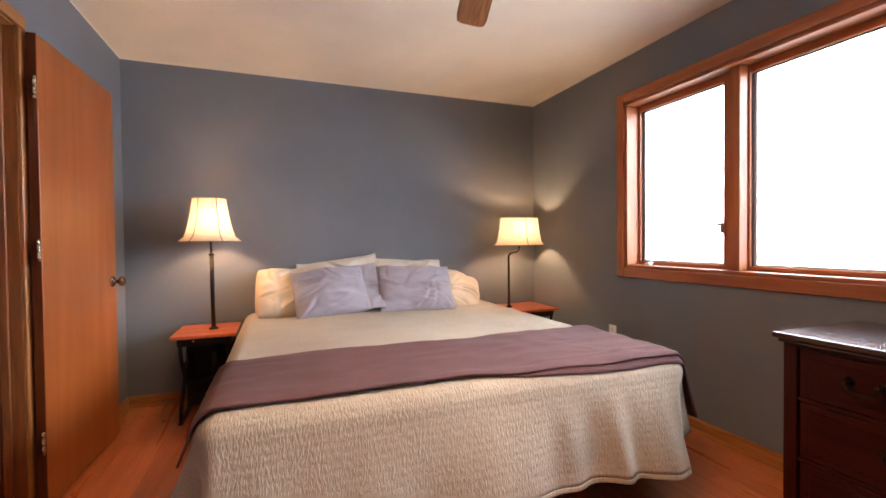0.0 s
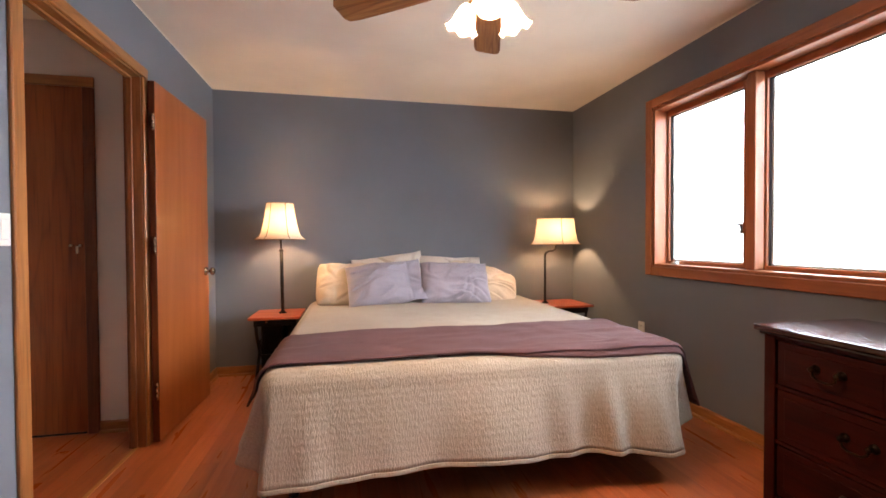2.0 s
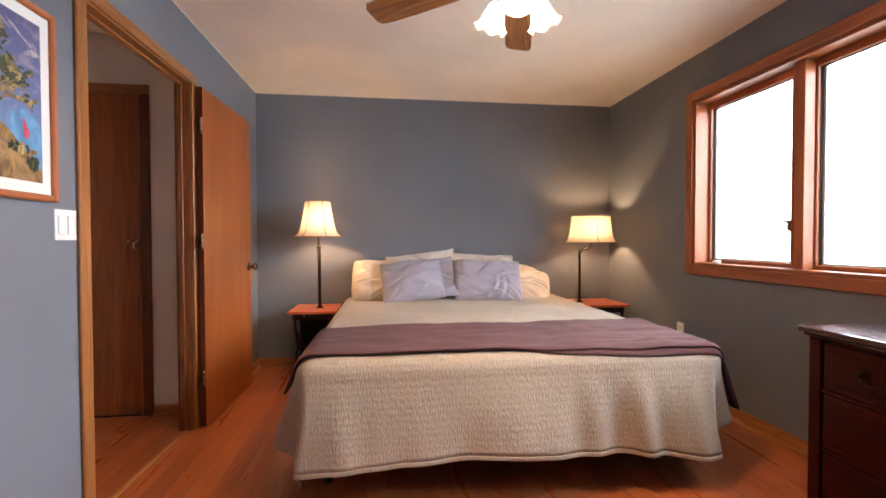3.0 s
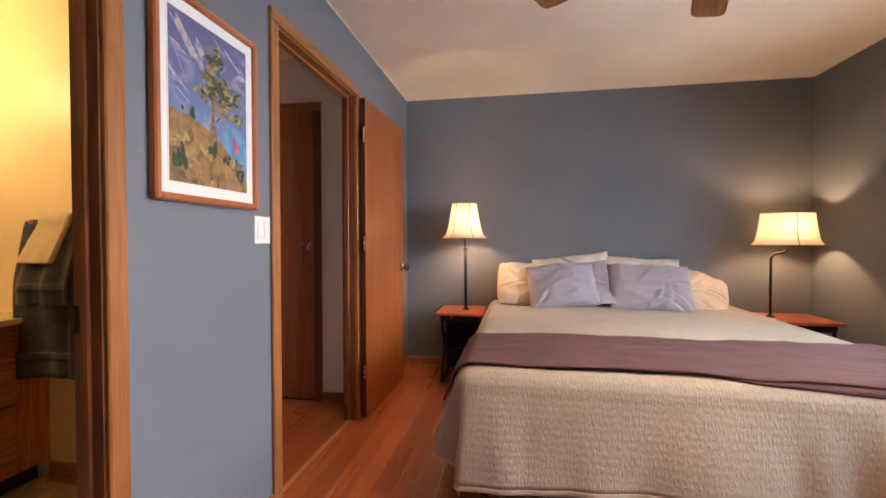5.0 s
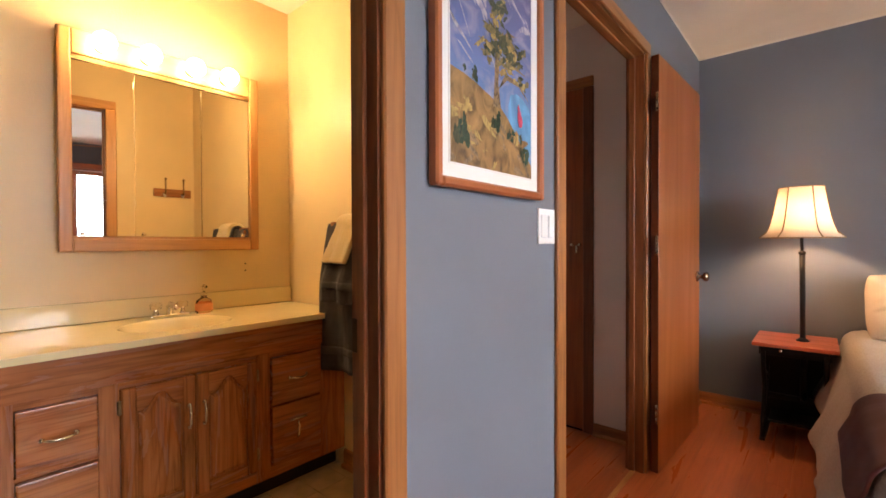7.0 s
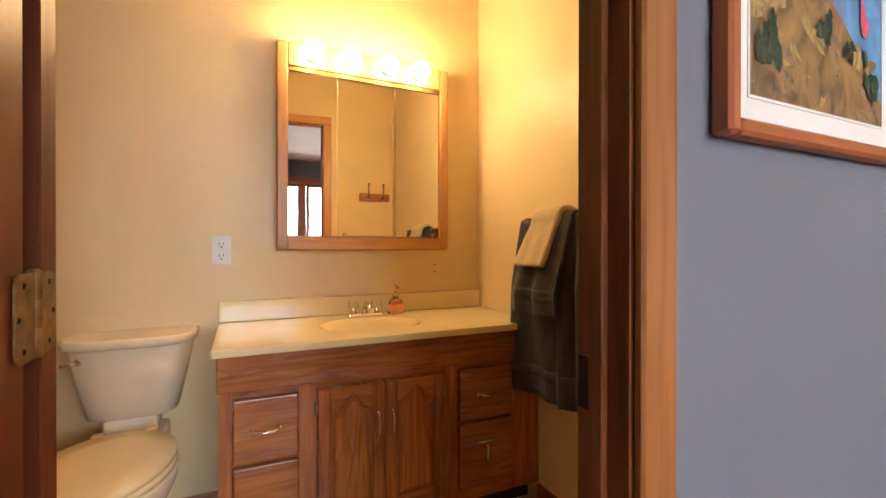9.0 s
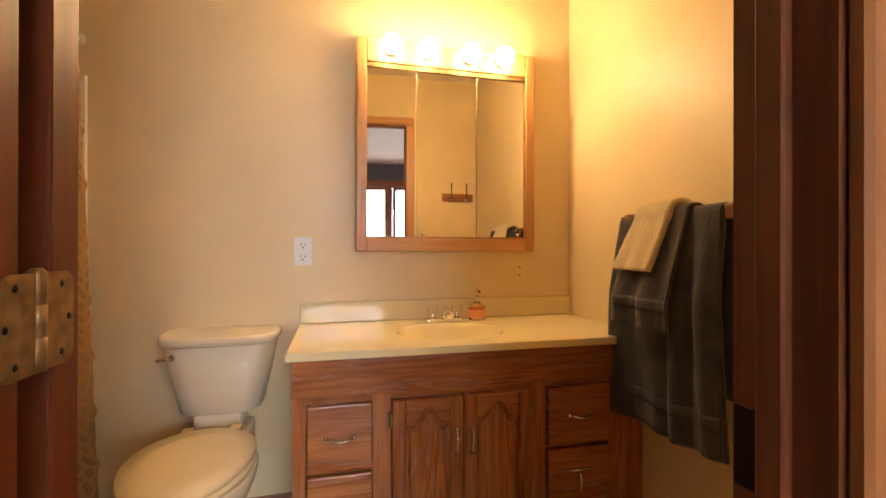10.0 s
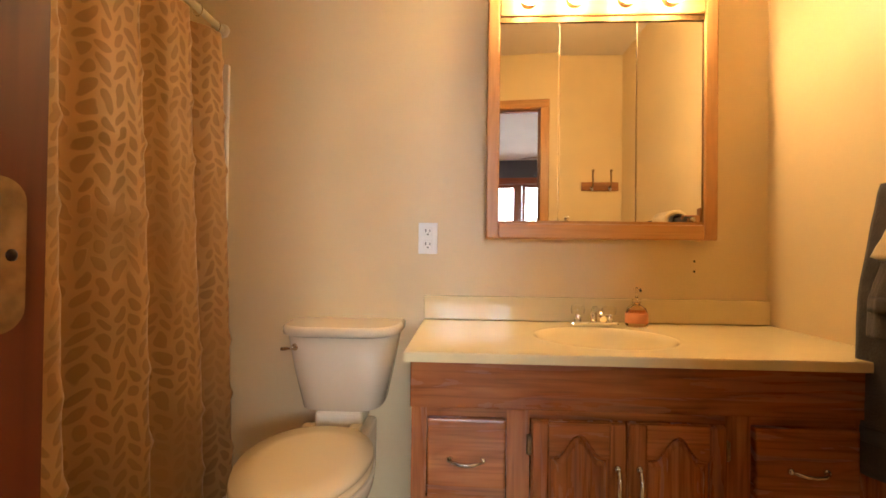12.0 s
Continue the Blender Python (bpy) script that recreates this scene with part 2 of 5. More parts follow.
    "sky_glow": glow("overcast_sky", (0.90, 0.94, 1.0), 5.0),
    "pane": glass("window_glass", (1, 1, 1), 0.0, 1.1),
    "gasket": plain("dark_gasket", (0.03, 0.03, 0.035), 0.6),
    "alu": plain("white_sash_edge", (0.6, 0.62, 0.64), 0.4),
    "mat": plain("white_mat_board", (0.74, 0.72, 0.68), 0.8, 0, 0.02, 200, 0.05),
    "soap": glass("pink_soap", (1.0, 0.80, 0.62), 0.05, 1.35),
    "soap_label": plain("soap_label", (0.78, 0.32, 0.13), 0.5),
    "rod": plain("cream_rod", (0.75, 0.66, 0.50), 0.3, 0, 0.03, 20, 0),
}
mm, t_, b_ = nodes_of("silvered_mirror")
b_.inputs["Base Color"].default_value = (0.96, 0.96, 0.93, 1)
b_.inputs["Metallic"].default_value, b_.inputs["Roughness"].default_value = 1.0, 0.015
M["mirror"] = mm


def quilt_material():
    """Matelasse: rows of stitching across, puckered between, in unfolded cloth metres."""
    m, t, b = nodes_of("cream_quilt")
    uv = t.nodes.new("ShaderNodeUVMap")
    w = node(t, "ShaderNodeTexWave", Scale=11.0, Distortion=3.0, Detail=2.0, Detail_Scale=2.5)
    w.wave_type, w.bands_direction = "BANDS", "Y"
    t.links.new(uv.outputs[0], w.inputs[0])
    mp = t.nodes.new("ShaderNodeMapping")
    mp.inputs["Scale"].default_value = (140, 46, 1)
    t.links.new(uv.outputs[0], mp.inputs[0])
    n = node(t, "ShaderNodeTexNoise", Scale=1.0, Detail=3, Distortion=0.5)
    t.links.new(mp.outputs[0], n.inputs[0])
    s = node(t, "ShaderNodeTexNoise", Scale=2.0, Detail=4)
    t.links.new(uv.outputs[0], s.inputs[0])
    add = t.nodes.new("ShaderNodeMath")
    add.operation = "MULTIPLY_ADD"
    add.inputs[1].default_value = 2.6
    t.links.new(n.outputs[0], add.inputs[0])
    half = t.nodes.new("ShaderNodeMath")
    half.operation = "MULTIPLY"
    half.inputs[1].default_value = 0.32
    t.links.new(w.outputs["Fac"], half.inputs[0])
    t.links.new(half.outputs[0], add.inputs[2])
    c = ramp(t, s.outputs[0], [(0.3, (0.37, 0.308, 0.24)), (0.7, (0.44, 0.368, 0.288))])
    f = ramp(t, n.outputs[0], [(0.35, (0.78, 0.76, 0.73)), (0.6, (1, 1, 1))])
    t.links.new(mixed(t, 0.6, c, f, "MULTIPLY"), b.inputs["Base Color"])
    b.inputs["Roughness"].default_value = 0.9
    b.inputs["Sheen Weight"].default_value = 0.05
    bump(t, add.outputs[0], 0.48, 0.0030, b)
    return m


def curtain_material():
    """Tan damask: vines of satin leaves, a shade darker than the bright ground between them."""
    m, t, b = nodes_of("tan_leaf_damask")
    uv = t.nodes.new("ShaderNodeUVMap")
    wob = node(t, "ShaderNodeTexNoise", Scale=9.0, Detail=2)
    t.links.new(uv.outputs[0], wob.inputs[0])
    shift = t.nodes.new("ShaderNodeVectorMath")
    shift.operation = "MULTIPLY_ADD"
    shift.inputs[1].default_value = (0.060, 0.085, 0)
    t.links.new(wob.outputs["Color"], shift.inputs[0])
    t.links.new(uv.outputs[0], shift.inputs[2])
    xyz = t.nodes.new("ShaderNodeSeparateXYZ")
    t.links.new(shift.outputs[0], xyz.inputs[0])

    def math_(op, x, y=None, z=None):
        n = t.nodes.new("ShaderNodeMath")
        n.operation = op
        for k, v in enumerate((x, y, z)):
            if isinstance(v, (int, float)):
                n.inputs[k].default_value = v
            elif v is not None:
                t.links.new(v, n.inputs[k])
        return n.outputs[0]
    half, rise = 0.036, 0.046
    across = math_("PINGPONG", xyz.outputs[0], half)
    step = math_("FLOOR", math_("DIVIDE", xyz.outputs[0], half))
    up = math_("MULTIPLY_ADD", across, -0.9, xyz.outputs[1])
    up = math_("MULTIPLY_ADD", step, rise * 0.5, up)
    along = math_("MULTIPLY", math_("SUBTRACT", math_("FRACT", math_("DIVIDE", up, rise)), 0.5), rise / 0.0185)
    wide = math_("DIVIDE", math_("SUBTRACT", across, 0.019), 0.0165)
    e = math_("ADD", math_("MULTIPLY", along, along), math_("MULTIPLY", wide, wide))
    leaves = ramp(t, e, [(0.62, (1, 1, 1)), (0.92, (0, 0, 0))])
    worn = node(t, "ShaderNodeTexNoise", Scale=2.2, Detail=3)
    t.links.new(uv.outputs[0], worn.inputs[0])
    shown = ramp(t, worn.outputs[0], [(0.36, (0.15,) * 3), (0.62, (0.9,) * 3)])
    leaf = mixed(t, shown, (0.325, 0.176, 0.058), mixed(t, leaves, (0.43, 0.243, 0.086), (0.275, 0.147, 0.047)))
    s = node(t, "ShaderNodeTexNoise", Scale=3.0, Detail=4)
    t.links.new(uv.outputs[0], s.inputs[0])
    t.links.new(mixed(t, 0.5, leaf, ramp(t, s.outputs[0], [(0.3, (0.75, 0.72, 0.7)), (0.7, (1, 1, 1))]), "MULTIPLY"), b.inputs["Base Color"])
    t.links.new(ramp(t, leaves, [(0.0, (0.46,) * 3), (1.0, (0.62,) * 3)]), b.inputs["Roughness"])
    b.inputs["Sheen Weight"].default_value = 0.2
    bump(t, leaves, 0.25, 0.002, b)
    return m


M["quilt"], M["curtain"] = quilt_material(), curtain_material()


# ---- building helpers ----
def box(bm, x0, x1, y0, y1, z0, z1, bevel=0.0, seg=1):
    vs = [bm.verts.new((x, y, z)) for z in (z0, z1) for y in (y0, y1) for x in (x0, x1)]
    fs = [bm.faces.new([vs[i] for i in f]) for f in ((0, 2, 3, 1), (4, 5, 7, 6), (0, 1, 5, 4), (2, 6, 7, 3), (0, 4, 6, 2), (1, 3, 7, 5))]
    if bevel:
        es = {e for f in fs for e in f.edges}
        bmesh.ops.bevel(bm, geom=list(es), offset=bevel, segments=seg, affect="EDGES", profile=0.6)
    return bm


def boxes(*rows, bevel=0.0, seg=1):
    bm = bmesh.new()
    for r in rows:
        box(bm, *r, bevel=bevel, seg=seg)
    return bm


def ring(bm, centre, u, v, r, seg, ru=1.0, rv=1.0):
    c = Vector(centre)
    return [bm.verts.new(c + u * (r * ru * math.cos(2 * math.pi * i / seg)) + v * (r * rv * math.sin(2 * math.pi * i / seg))) for i in range(seg)]


def skin(bm, rings, cap=True, smooth=True):
    for a, b in zip(rings, rings[1:]):
        n = len(a)
        for i in range(n):
            f = bm.faces.new((a[i], a[(i + 1) % n], b[(i + 1) % n], b[i]))
            f.smooth = smooth
    if cap:
        bm.faces.new(list(reversed(rings[0])))
        bm.faces.new(rings[-1])
    return bm


def lathe(profile, seg=24, at=(0, 0, 0), axis="Z", cap=True, bm=None, ru=1.0, rv=1.0):
    bm = bm or bmesh.new()
    a = {"Z": (Vector((1, 0, 0)), Vector((0, 1, 0)), Vector((0, 0, 1))),
         "X": (Vector((0, 1, 0)), Vector((0, 0, 1)), Vector((1, 0, 0))),
         "Y": (Vector((0, 0, 1)), Vector((1, 0, 0)), Vector((0, 1, 0)))}[axis]
    return skin(bm, [ring(bm, Vector(at) + a[2] * h, a[0], a[1], max(r, 0.0004), seg, ru, rv) for r, h in profile], cap)


def tube(points, r, seg=10, bm=None, taper=1.0):
    bm = bm or bmesh.new()
    pts = [Vector(p) for p in points]
    rings, side = [], None
    for i, p in enumerate(pts):
        d = (pts[min(i + 1, len(pts) - 1)] - pts[max(i - 1, 0)]).normalized()
        if side is None:
            side = d.orthogonal().normalized()
        side = (side - d * side.dot(d)).normalized()
        rings.append(ring(bm, p, side, d.cross(side), r * (1 + (taper - 1) * i / (len(pts) - 1)), seg))
    return skin(bm, rings)


def ball(r, at=(0, 0, 0), seg=16, sz=1.0):
    n = seg // 2
    return lathe([(r * math.sin(math.pi * i / n), -r * sz * math.cos(math.pi * i / n)) for i in range(n + 1)], seg, at)


def sheet(fn, nu, nv, uvs=True):
    """A smooth grid: fn(u, v) with u, v from 0 to 1 gives a place and its unfolded metres."""
    bm = bmesh.new()
    layer = bm.loops.layers.uv.new("cloth") if uvs else None
    grid = [[fn(i / nu, j / nv) for j in range(nv + 1)] for i in range(nu + 1)]
    vs = [[bm.verts.new(p[0]) for p in row] for row in grid]
    for i in range(nu):
        for j in range(nv):
            ids = ((i, j), (i + 1, j), (i + 1, j + 1), (i, j + 1))
            f = bm.faces.new([vs[a][b] for a, b in ids])
            f.smooth = True
            if layer:
                for lp, (a, b) in zip(f.loops, ids):
                    lp[layer].uv = grid[a][b][1]
    return bm


def part(name, bm, material, parent=None, label="", loc=(0, 0, 0), smooth=False):
    me = bpy.data.meshes.new(name)
    bmesh.ops.recalc_face_normals(bm, faces=bm.faces)
    bm.to_mesh(me)
    bm.free()
    if smooth:
        for p in me.polygons:
            p.use_smooth = True
    me.materials.append(M[material])
    ob = new(name, me)
    ob.location = loc
    if parent:
        ob.parent = parent
    return tagged(ob, label)


def thing(name, label, category, loc=(0, 0, 0), group="", kind="", rz=0.0):
    ob = new(name)
    ob.empty_display_size = 0.1
    ob.location, ob.rotation_euler = loc, (0, 0, rz)
    return tagged(ob, label, category, group, kind)


def setting(name, bm, material, label, category):
    return tagged(part(name, bm, material), label, category, kind="structure")


def thicken(ob, t, offset=0.0):
    s = ob.modifiers.new("thickness", "SOLIDIFY")
    s.thickness, s.offset = t, offset
    return ob


# ---- large structure ----
setting("floor", boxes((-0.70, EAST, SOUTH, NORTH, -0.08, -0.008)), "backing", "reddish cherry laminate plank floor", "floor")
setting("hall_floor", boxes((HALL_X0, -0.70, HALL_Y0, HALL_Y1, -0.08, -0.008)), "backing", "cherry laminate plank floor of the hall", "floor")
setting("bath_floor", boxes((BX0, -0.70, BY0, BY1, -0.08, BFLOOR - 0.006)), "grout", "tan vinyl tile bathroom floor", "floor")
setting("ceiling", boxes((-2.38, EAST + 0.2, BY0 - 0.1, NORTH + 0.1, CEIL, CEIL + 0.1)), "ceiling", "flat white textured ceiling", "ceiling")
setting("wall_north", boxes((WEST - 0.05, EAST + 0.18, NORTH, NORTH + 0.1, -0.08, CEIL)), "blue", "slate blue painted bedroom wall behind the bed", "wall")
setting("wall_south", boxes((WEST - 0.05, EAST + 0.18, SOUTH - 0.1, SOUTH, -0.08, CEIL)), "blue", "slate blue painted bedroom wall", "wall")
setting("wall_east", boxes((EAST, EAST + 0.18, SOUTH, WY0, -0.08, CEIL), (EAST, EAST + 0.18, WY1, NORTH, -0.08, CEIL),
                           (EAST, EAST + 0.18, WY0, WY1, -0.08, WZ0), (EAST, EAST + 0.18, WY0, WY1, WZ1, CEIL)), "blue", "slate blue painted wall with a wide window", "wall")
J = 0.018   # jamb boards
setting("wall_west", boxes((WEST - 0.05, WEST, SOUTH, BD0 - J, -0.08, CEIL), (WEST - 0.05, WEST, BD1 + J, HD0 - J, -0.08, CEIL),
                           (WEST - 0.05, WEST, HD1 + J, NORTH, -0.08, CEIL), (WEST - 0.05, WEST, BD0 - J, BD1 + J, HEAD + J, CEIL),
                           (WEST - 0.05, WEST, HD0 - J, HD1 + J, HEAD + J, CEIL)), "blue", "slate blue painted wall with two doorways", "wall")
setting("wall_bath_east", boxes((-0.862, WEST - 0.05, BY0, BD0 - J, -0.08, CEIL), (BX1, WEST - 0.05, BD1 + J, BY1, -0.08, CEIL),
                                (BX1, WEST - 0.05, BD0 - J, BD1 + J, HEAD + J, CEIL)), "cream", "cream painted bathroom wall beside the doorway", "wall")
setting("wall_hall_east", boxes((BX1, WEST - 0.05, BY1, HD0 - J, -0.08, CEIL), (BX1, WEST - 0.05, HD1 + J, HALL_Y1 + 0.1, -0.08, CEIL),
                                (BX1, WEST - 0.05, HD0 - J, HD1 + J, HEAD + J, CEIL)), "hallwhite", "off-white painted hall wall", "wall")
setting("wall_bath_west", boxes((BX0 - 0.1, BX0, BY0 - 0.1, BY1, -0.08, CEIL)), "cream", "cream painted wall behind the vanity and toilet", "wall")
setting("wall_bath_north", boxes((BX0 - 0.1, BX1, BY1, BY1 + 0.022, -0.08, CEIL)), "cream", "cream painted bathroom wall with the towel bar", "wall")
setting("wall_bath_south", boxes((BX0, -0.70, BY0 - 0.1, BY0, -0.08, CEIL)), "tubwhite", "white tub surround wall", "wall")
setting("wall_hall_south", boxes((HALL_X0 - 0.1, BX1, BY1 + 0.022, HALL_Y0, -0.08, CEIL)), "hallwhite", "off-white painted hall wall", "wall")
setting("wall_hall_west", boxes((HALL_X0 - 0.1, HALL_X0, HALL_Y0, HALL_Y1, -0.08, CEIL)), "hallwhite", "off-white painted hall end wall", "wall")
setting("wall_hall_north", boxes((-1.066, BX1, HALL_Y1, HALL_Y1 + 0.1, -0.08, CEIL), (HALL_X0 - 0.1, -1.86, HALL_Y1, HALL_Y1 + 0.1, -0.08, CEIL),
                                 (-1.86, -1.066, HALL_Y1, HALL_Y1 + 0.1, HEAD + 0.02, CEIL)), "hallwhite", "off-white painted hall wall with a closet door", "wall")
setting("sky_backdrop", boxes((7.0, 7.02, -8, 11, -3, 8)), "sky_glow", "bright overcast sky outside the window", "backdrop")


edge_line = thing("ceiling_edge", "thin white paint bead along the ceiling line", "trim", kind="structure")
for row in ((WEST, EAST, NORTH - 0.004, NORTH, CEIL - 0.007, CEIL - 0.0005), (WEST, WEST + 0.004, SOUTH, NORTH - 0.0045, CEIL - 0.007, CEIL - 0.0005), (EAST - 0.004, EAST, SOUTH, NORTH - 0.0045, CEIL - 0.007, CEIL - 0.0005)):
    part("bead", boxes(row), "ceiling", edge_line)


def casing(name, x, sign, y0, y1, label):
    """Door casing on one face of a wall at x, standing out along sign, with jambs and stops."""
    w, th = 0.058, 0.016
    xs = sorted((x, x + sign * th))
    c = thing(name, label, "door trim", kind="structure")
    r = 0.006
    part("side_casing", boxes((*xs, y0 - r - w, y0 - r, 0, HEAD + r), bevel=0.004), "oak_trim", c)
    part("side_casing", boxes((*xs, y1 + r, y1 + r + w, 0, HEAD + r), bevel=0.004), "oak_trim", c)
    part("head_casing", boxes((*xs, y0 - r - w, y1 + r + w, HEAD + r + 0.001, HEAD + r + w), bevel=0.004), "oak_trim_y", c)
    return c


def jambs(name, x0, x1, y0, y1, stop, label, x0_low=None, wood_="oak_trim"):
    c = thing(name, label, "door frame", kind="structure")
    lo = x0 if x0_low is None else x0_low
    # A frame with x0_low gets the darkest, shade-toned oak on this side.
    part("jamb", boxes((lo, x1, y0 - J + 0.001, y0, 0, HEAD)), wood_ if x0_low is None else "deep_shaded_oak", c)
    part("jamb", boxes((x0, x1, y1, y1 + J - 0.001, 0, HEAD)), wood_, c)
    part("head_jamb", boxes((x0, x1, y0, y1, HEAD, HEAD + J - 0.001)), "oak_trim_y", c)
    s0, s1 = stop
    part("door_stop", boxes((s0, s1, y0, y0 + 0.011, 0, HEAD), bevel=0.002), wood_ if x0_low is None else "deep_shaded_oak", c)
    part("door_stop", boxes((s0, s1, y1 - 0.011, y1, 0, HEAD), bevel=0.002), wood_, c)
    part("head_stop", boxes((s0, s1, y0 + 0.011, y1 - 0.011, HEAD - 0.011, HEAD), bevel=0.002), "oak_trim_y", c)
    return c


casing("hall_door_trim", WEST, 1, HD0, HD1, "stained oak casing round the hall doorway")
# Jambs and stops carry some hall shade in their colour.
jambs("hall_door_frame", BX1 - 0.006, WEST + 0.001, HD0, HD1, (-0.722, -0.694), "stained oak jambs with door stops, darkened for hall shade", None, "part_shaded_oak")
casing("bath_door_trim", WEST, 1, BD0, BD1, "stained oak casing round the bathroom doorway")
# Jambs coloured darker than the casing because they stand in shade.
jambs("bath_door_frame", BX1 - 0.004, WEST + 0.001, BD0, BD1, (-0.708, -0.684), "stained oak jambs with a worn strike side, darkened for shade", -0.866, "shaded_oak")
strike = setting("strike_plate", boxes((-0.735, -0.712, 0.7605, 0.7625, 0.905, 0.975), bevel=0.001), "bronze", "dark metal strike plate in the door frame", "strike plate")
c = thing("bath_side_trim", "honey oak casing on the bathroom side of the doorway", "door trim", kind="structure")
part("side_casing", boxes((BX1 - 0.012, BX1, BD1 + 0.006, BD1 + 0.064, BFLOOR, HEAD + 0.006), bevel=0.004), "honey", c)
part("head_casing", boxes((BX1 - 0.012, BX1, BD0 - 0.01, BD1 + 0.064, HEAD + 0.007, HEAD + 0.064), bevel=0.004), "honey_y", c)


def skirting(name, rows, label, high=0.078, material="oak_trim_y"):
    """Baseboard with a quarter-round shoe; rows: start, end, the way into the room."""
    c = thing(name, label, "baseboard", kind="structure")
    for x0, y0, x1, y1, nx, ny, z in rows:
        a, b, n = Vector((x0, y0, z)), Vector((x1, y1, z)), Vector((nx, ny, 0))
        for nm, prof in (("baseboard_run", ((0, 0), (0.011, 0), (0.011, high - 0.012), (0.005, high), (0, high))),
                         ("shoe_moulding", ((0.0115, 0), (0.026, 0), (0.025, 0.010), (0.020, 0.016), (0.0115, 0.018)))):
            bm = bmesh.new()
            ends = [[bm.verts.new(p + n * d + Vector((0, 0, h))) for d, h in prof] for p in (a, b)]
            k = len(prof)
            for i in range(k):
                bm.faces.new((ends[0][i], ends[0][(i + 1) % k], ends[1][(i + 1) % k], ends[1][i]))
            bm.faces.new(ends[0])
            bm.faces.new(list(reversed(ends[1])))
            part(nm, bm, "oak_trim_x" if abs(ny) > 0 else material, c)
    return c


skirting("baseboard", [(WEST, NORTH, EAST, NORTH, 0, -1, 0), (EAST, SOUTH, EAST, NORTH, -1, 0, 0), (WEST, HD1 + 0.065, WEST, NORTH, 1, 0, 0),
                       (WEST, BD1 + 0.065, WEST, HD0 - 0.065, 1, 0, 0), (WEST, SOUTH, WEST, BD0 - 0.065, 1, 0, 0), (WEST, SOUTH, EAST, SOUTH, 0, 1, 0)],
         "stained oak baseboard with shoe moulding")
skirting("hall_baseboard", [(-1.005, HALL_Y1, BX1, HALL_Y1, 0, -1, 0)], "stained oak hall baseboard", 0.07)
skirting("bath_baseboard", [(BX0, -0.5, BX0, 0.30, 1, 0, BFLOOR), (-1.765, BY1, BX1, BY1, 0, -1, BFLOOR), (BX1, BD1 + 0.066, BX1, BY1, -1, 0, BFLOOR)],
         "dark stained oak bathroom baseboard", 0.085)
setting("threshold", boxes((-0.712, -0.690, HD0, HD1, -0.006, 0.004), bevel=0.002), "honey_y", "thin light wood threshold strip in the hall doorway", "threshold")
setting("bath_threshold", boxes((BX1, -0.66, BD0, BD1, -0.006, BFLOOR), bevel=0.006), "oak_trim_y", "stained oak threshold of the bathroom", "threshold")


# ---- window ----
def window():
    w = thing("window_1", "wide stained fir window of three panes, bright with daylight", "window", kind="structure")
    e, o = 0.065, EAST
    cy0, cy1, cz0, cz1 = WY0 - e, WY1 + e, WZ0 - e, WZ1 + e
    fr = part("window_casing", boxes((o - 0.018, o, cy1 - e, cy1, cz0, cz1), bevel=0.004), "win", w)
    part("window_casing", boxes((o - 0.018, o, cy0, cy0 + e, cz0, cz1), bevel=0.004), "win", w)
    part("window_casing", boxes((o - 0.018, o, cy0 + e, cy1 - e, cz1 - e, cz1), bevel=0.004), "win_y", w)
    part("window_casing", boxes((o - 0.018, o, cy0 + e, cy1 - e, cz0, cz0 + e), bevel=0.004), "win_y", w)
    q = 0.02
    part("window_jamb", boxes((o - 0.003, o + 0.175, WY1 - q, WY1, WZ0, WZ1), bevel=0.002), "win", w)
    part("window_jamb", boxes((o - 0.003, o + 0.175, WY0, WY0 + q, WZ0, WZ1), bevel=0.002), "win", w)
    part("window_jamb", boxes((o - 0.003, o + 0.175, WY0 + q, WY1 - q, WZ1 - q, WZ1), bevel=0.002), "win_y", w)
    part("window_sill", boxes((o - 0.003, o + 0.175, WY0 + q, WY1 - q, WZ0, WZ0 + q), bevel=0.003), "win_y", w)
    for y in (1.845, 0.66):
        part("mullion", boxes((o + 0.095, o + 0.175, y - 0.043, y + 0.040, WZ0 + q, WZ1 - q), bevel=0.003), "win", w)
        part("mullion_cover", boxes((o + 0.030, o + 0.0945, y - 0.082, y - 0.026, WZ0 + q, WZ1 - q), bevel=0.006, seg=2), "win", w)
    for y0, y1, opening in ((1.888, WY1 - q, True), (0.703, 1.802, False), (WY0 + q, 0.617, True)):
        s = 0.017 if opening else 0.046
        lo, hi = 0.024, 0.042
        x0, x1 = o + 0.10, o + 0.145
        z0, z1 = WZ0 + q, WZ1 - q
        sash = part("sash", boxes((x0, x1, y0, y0 + s, z0, z1), (x0, x1, y1 - s, y1, z0, z1), bevel=0.003), "win", w)
        part("sash_rail", boxes((x0, x1, y0 + s, y1 - s, z0, z0 + lo), (x0, x1, y0 + s, y1 - s, z1 - hi, z1), bevel=0.003), "win_y", sash)
        g = 0.006
        part("gasket", boxes((x0 + 0.018, x0 + 0.03, y0 + s, y0 + s + g, z0 + lo, z1 - hi), (x0 + 0.018, x0 + 0.03, y1 - s - g, y1 - s, z0 + lo, z1 - hi),
                             (x0 + 0.018, x0 + 0.03, y0 + s + g, y1 - s - g, z1 - hi - g, z1 - hi)), "gasket", sash)
        part("sash_edge", boxes((x0 + 0.03, x0 + 0.038, y1 - s - 0.018, y1 - s, z0 + lo, z1 - hi), (x0 + 0.03, x0 + 0.038, y0 + s, y1 - s - 0.018, z0 + lo, z0 + lo + 0.010)), "alu", sash)
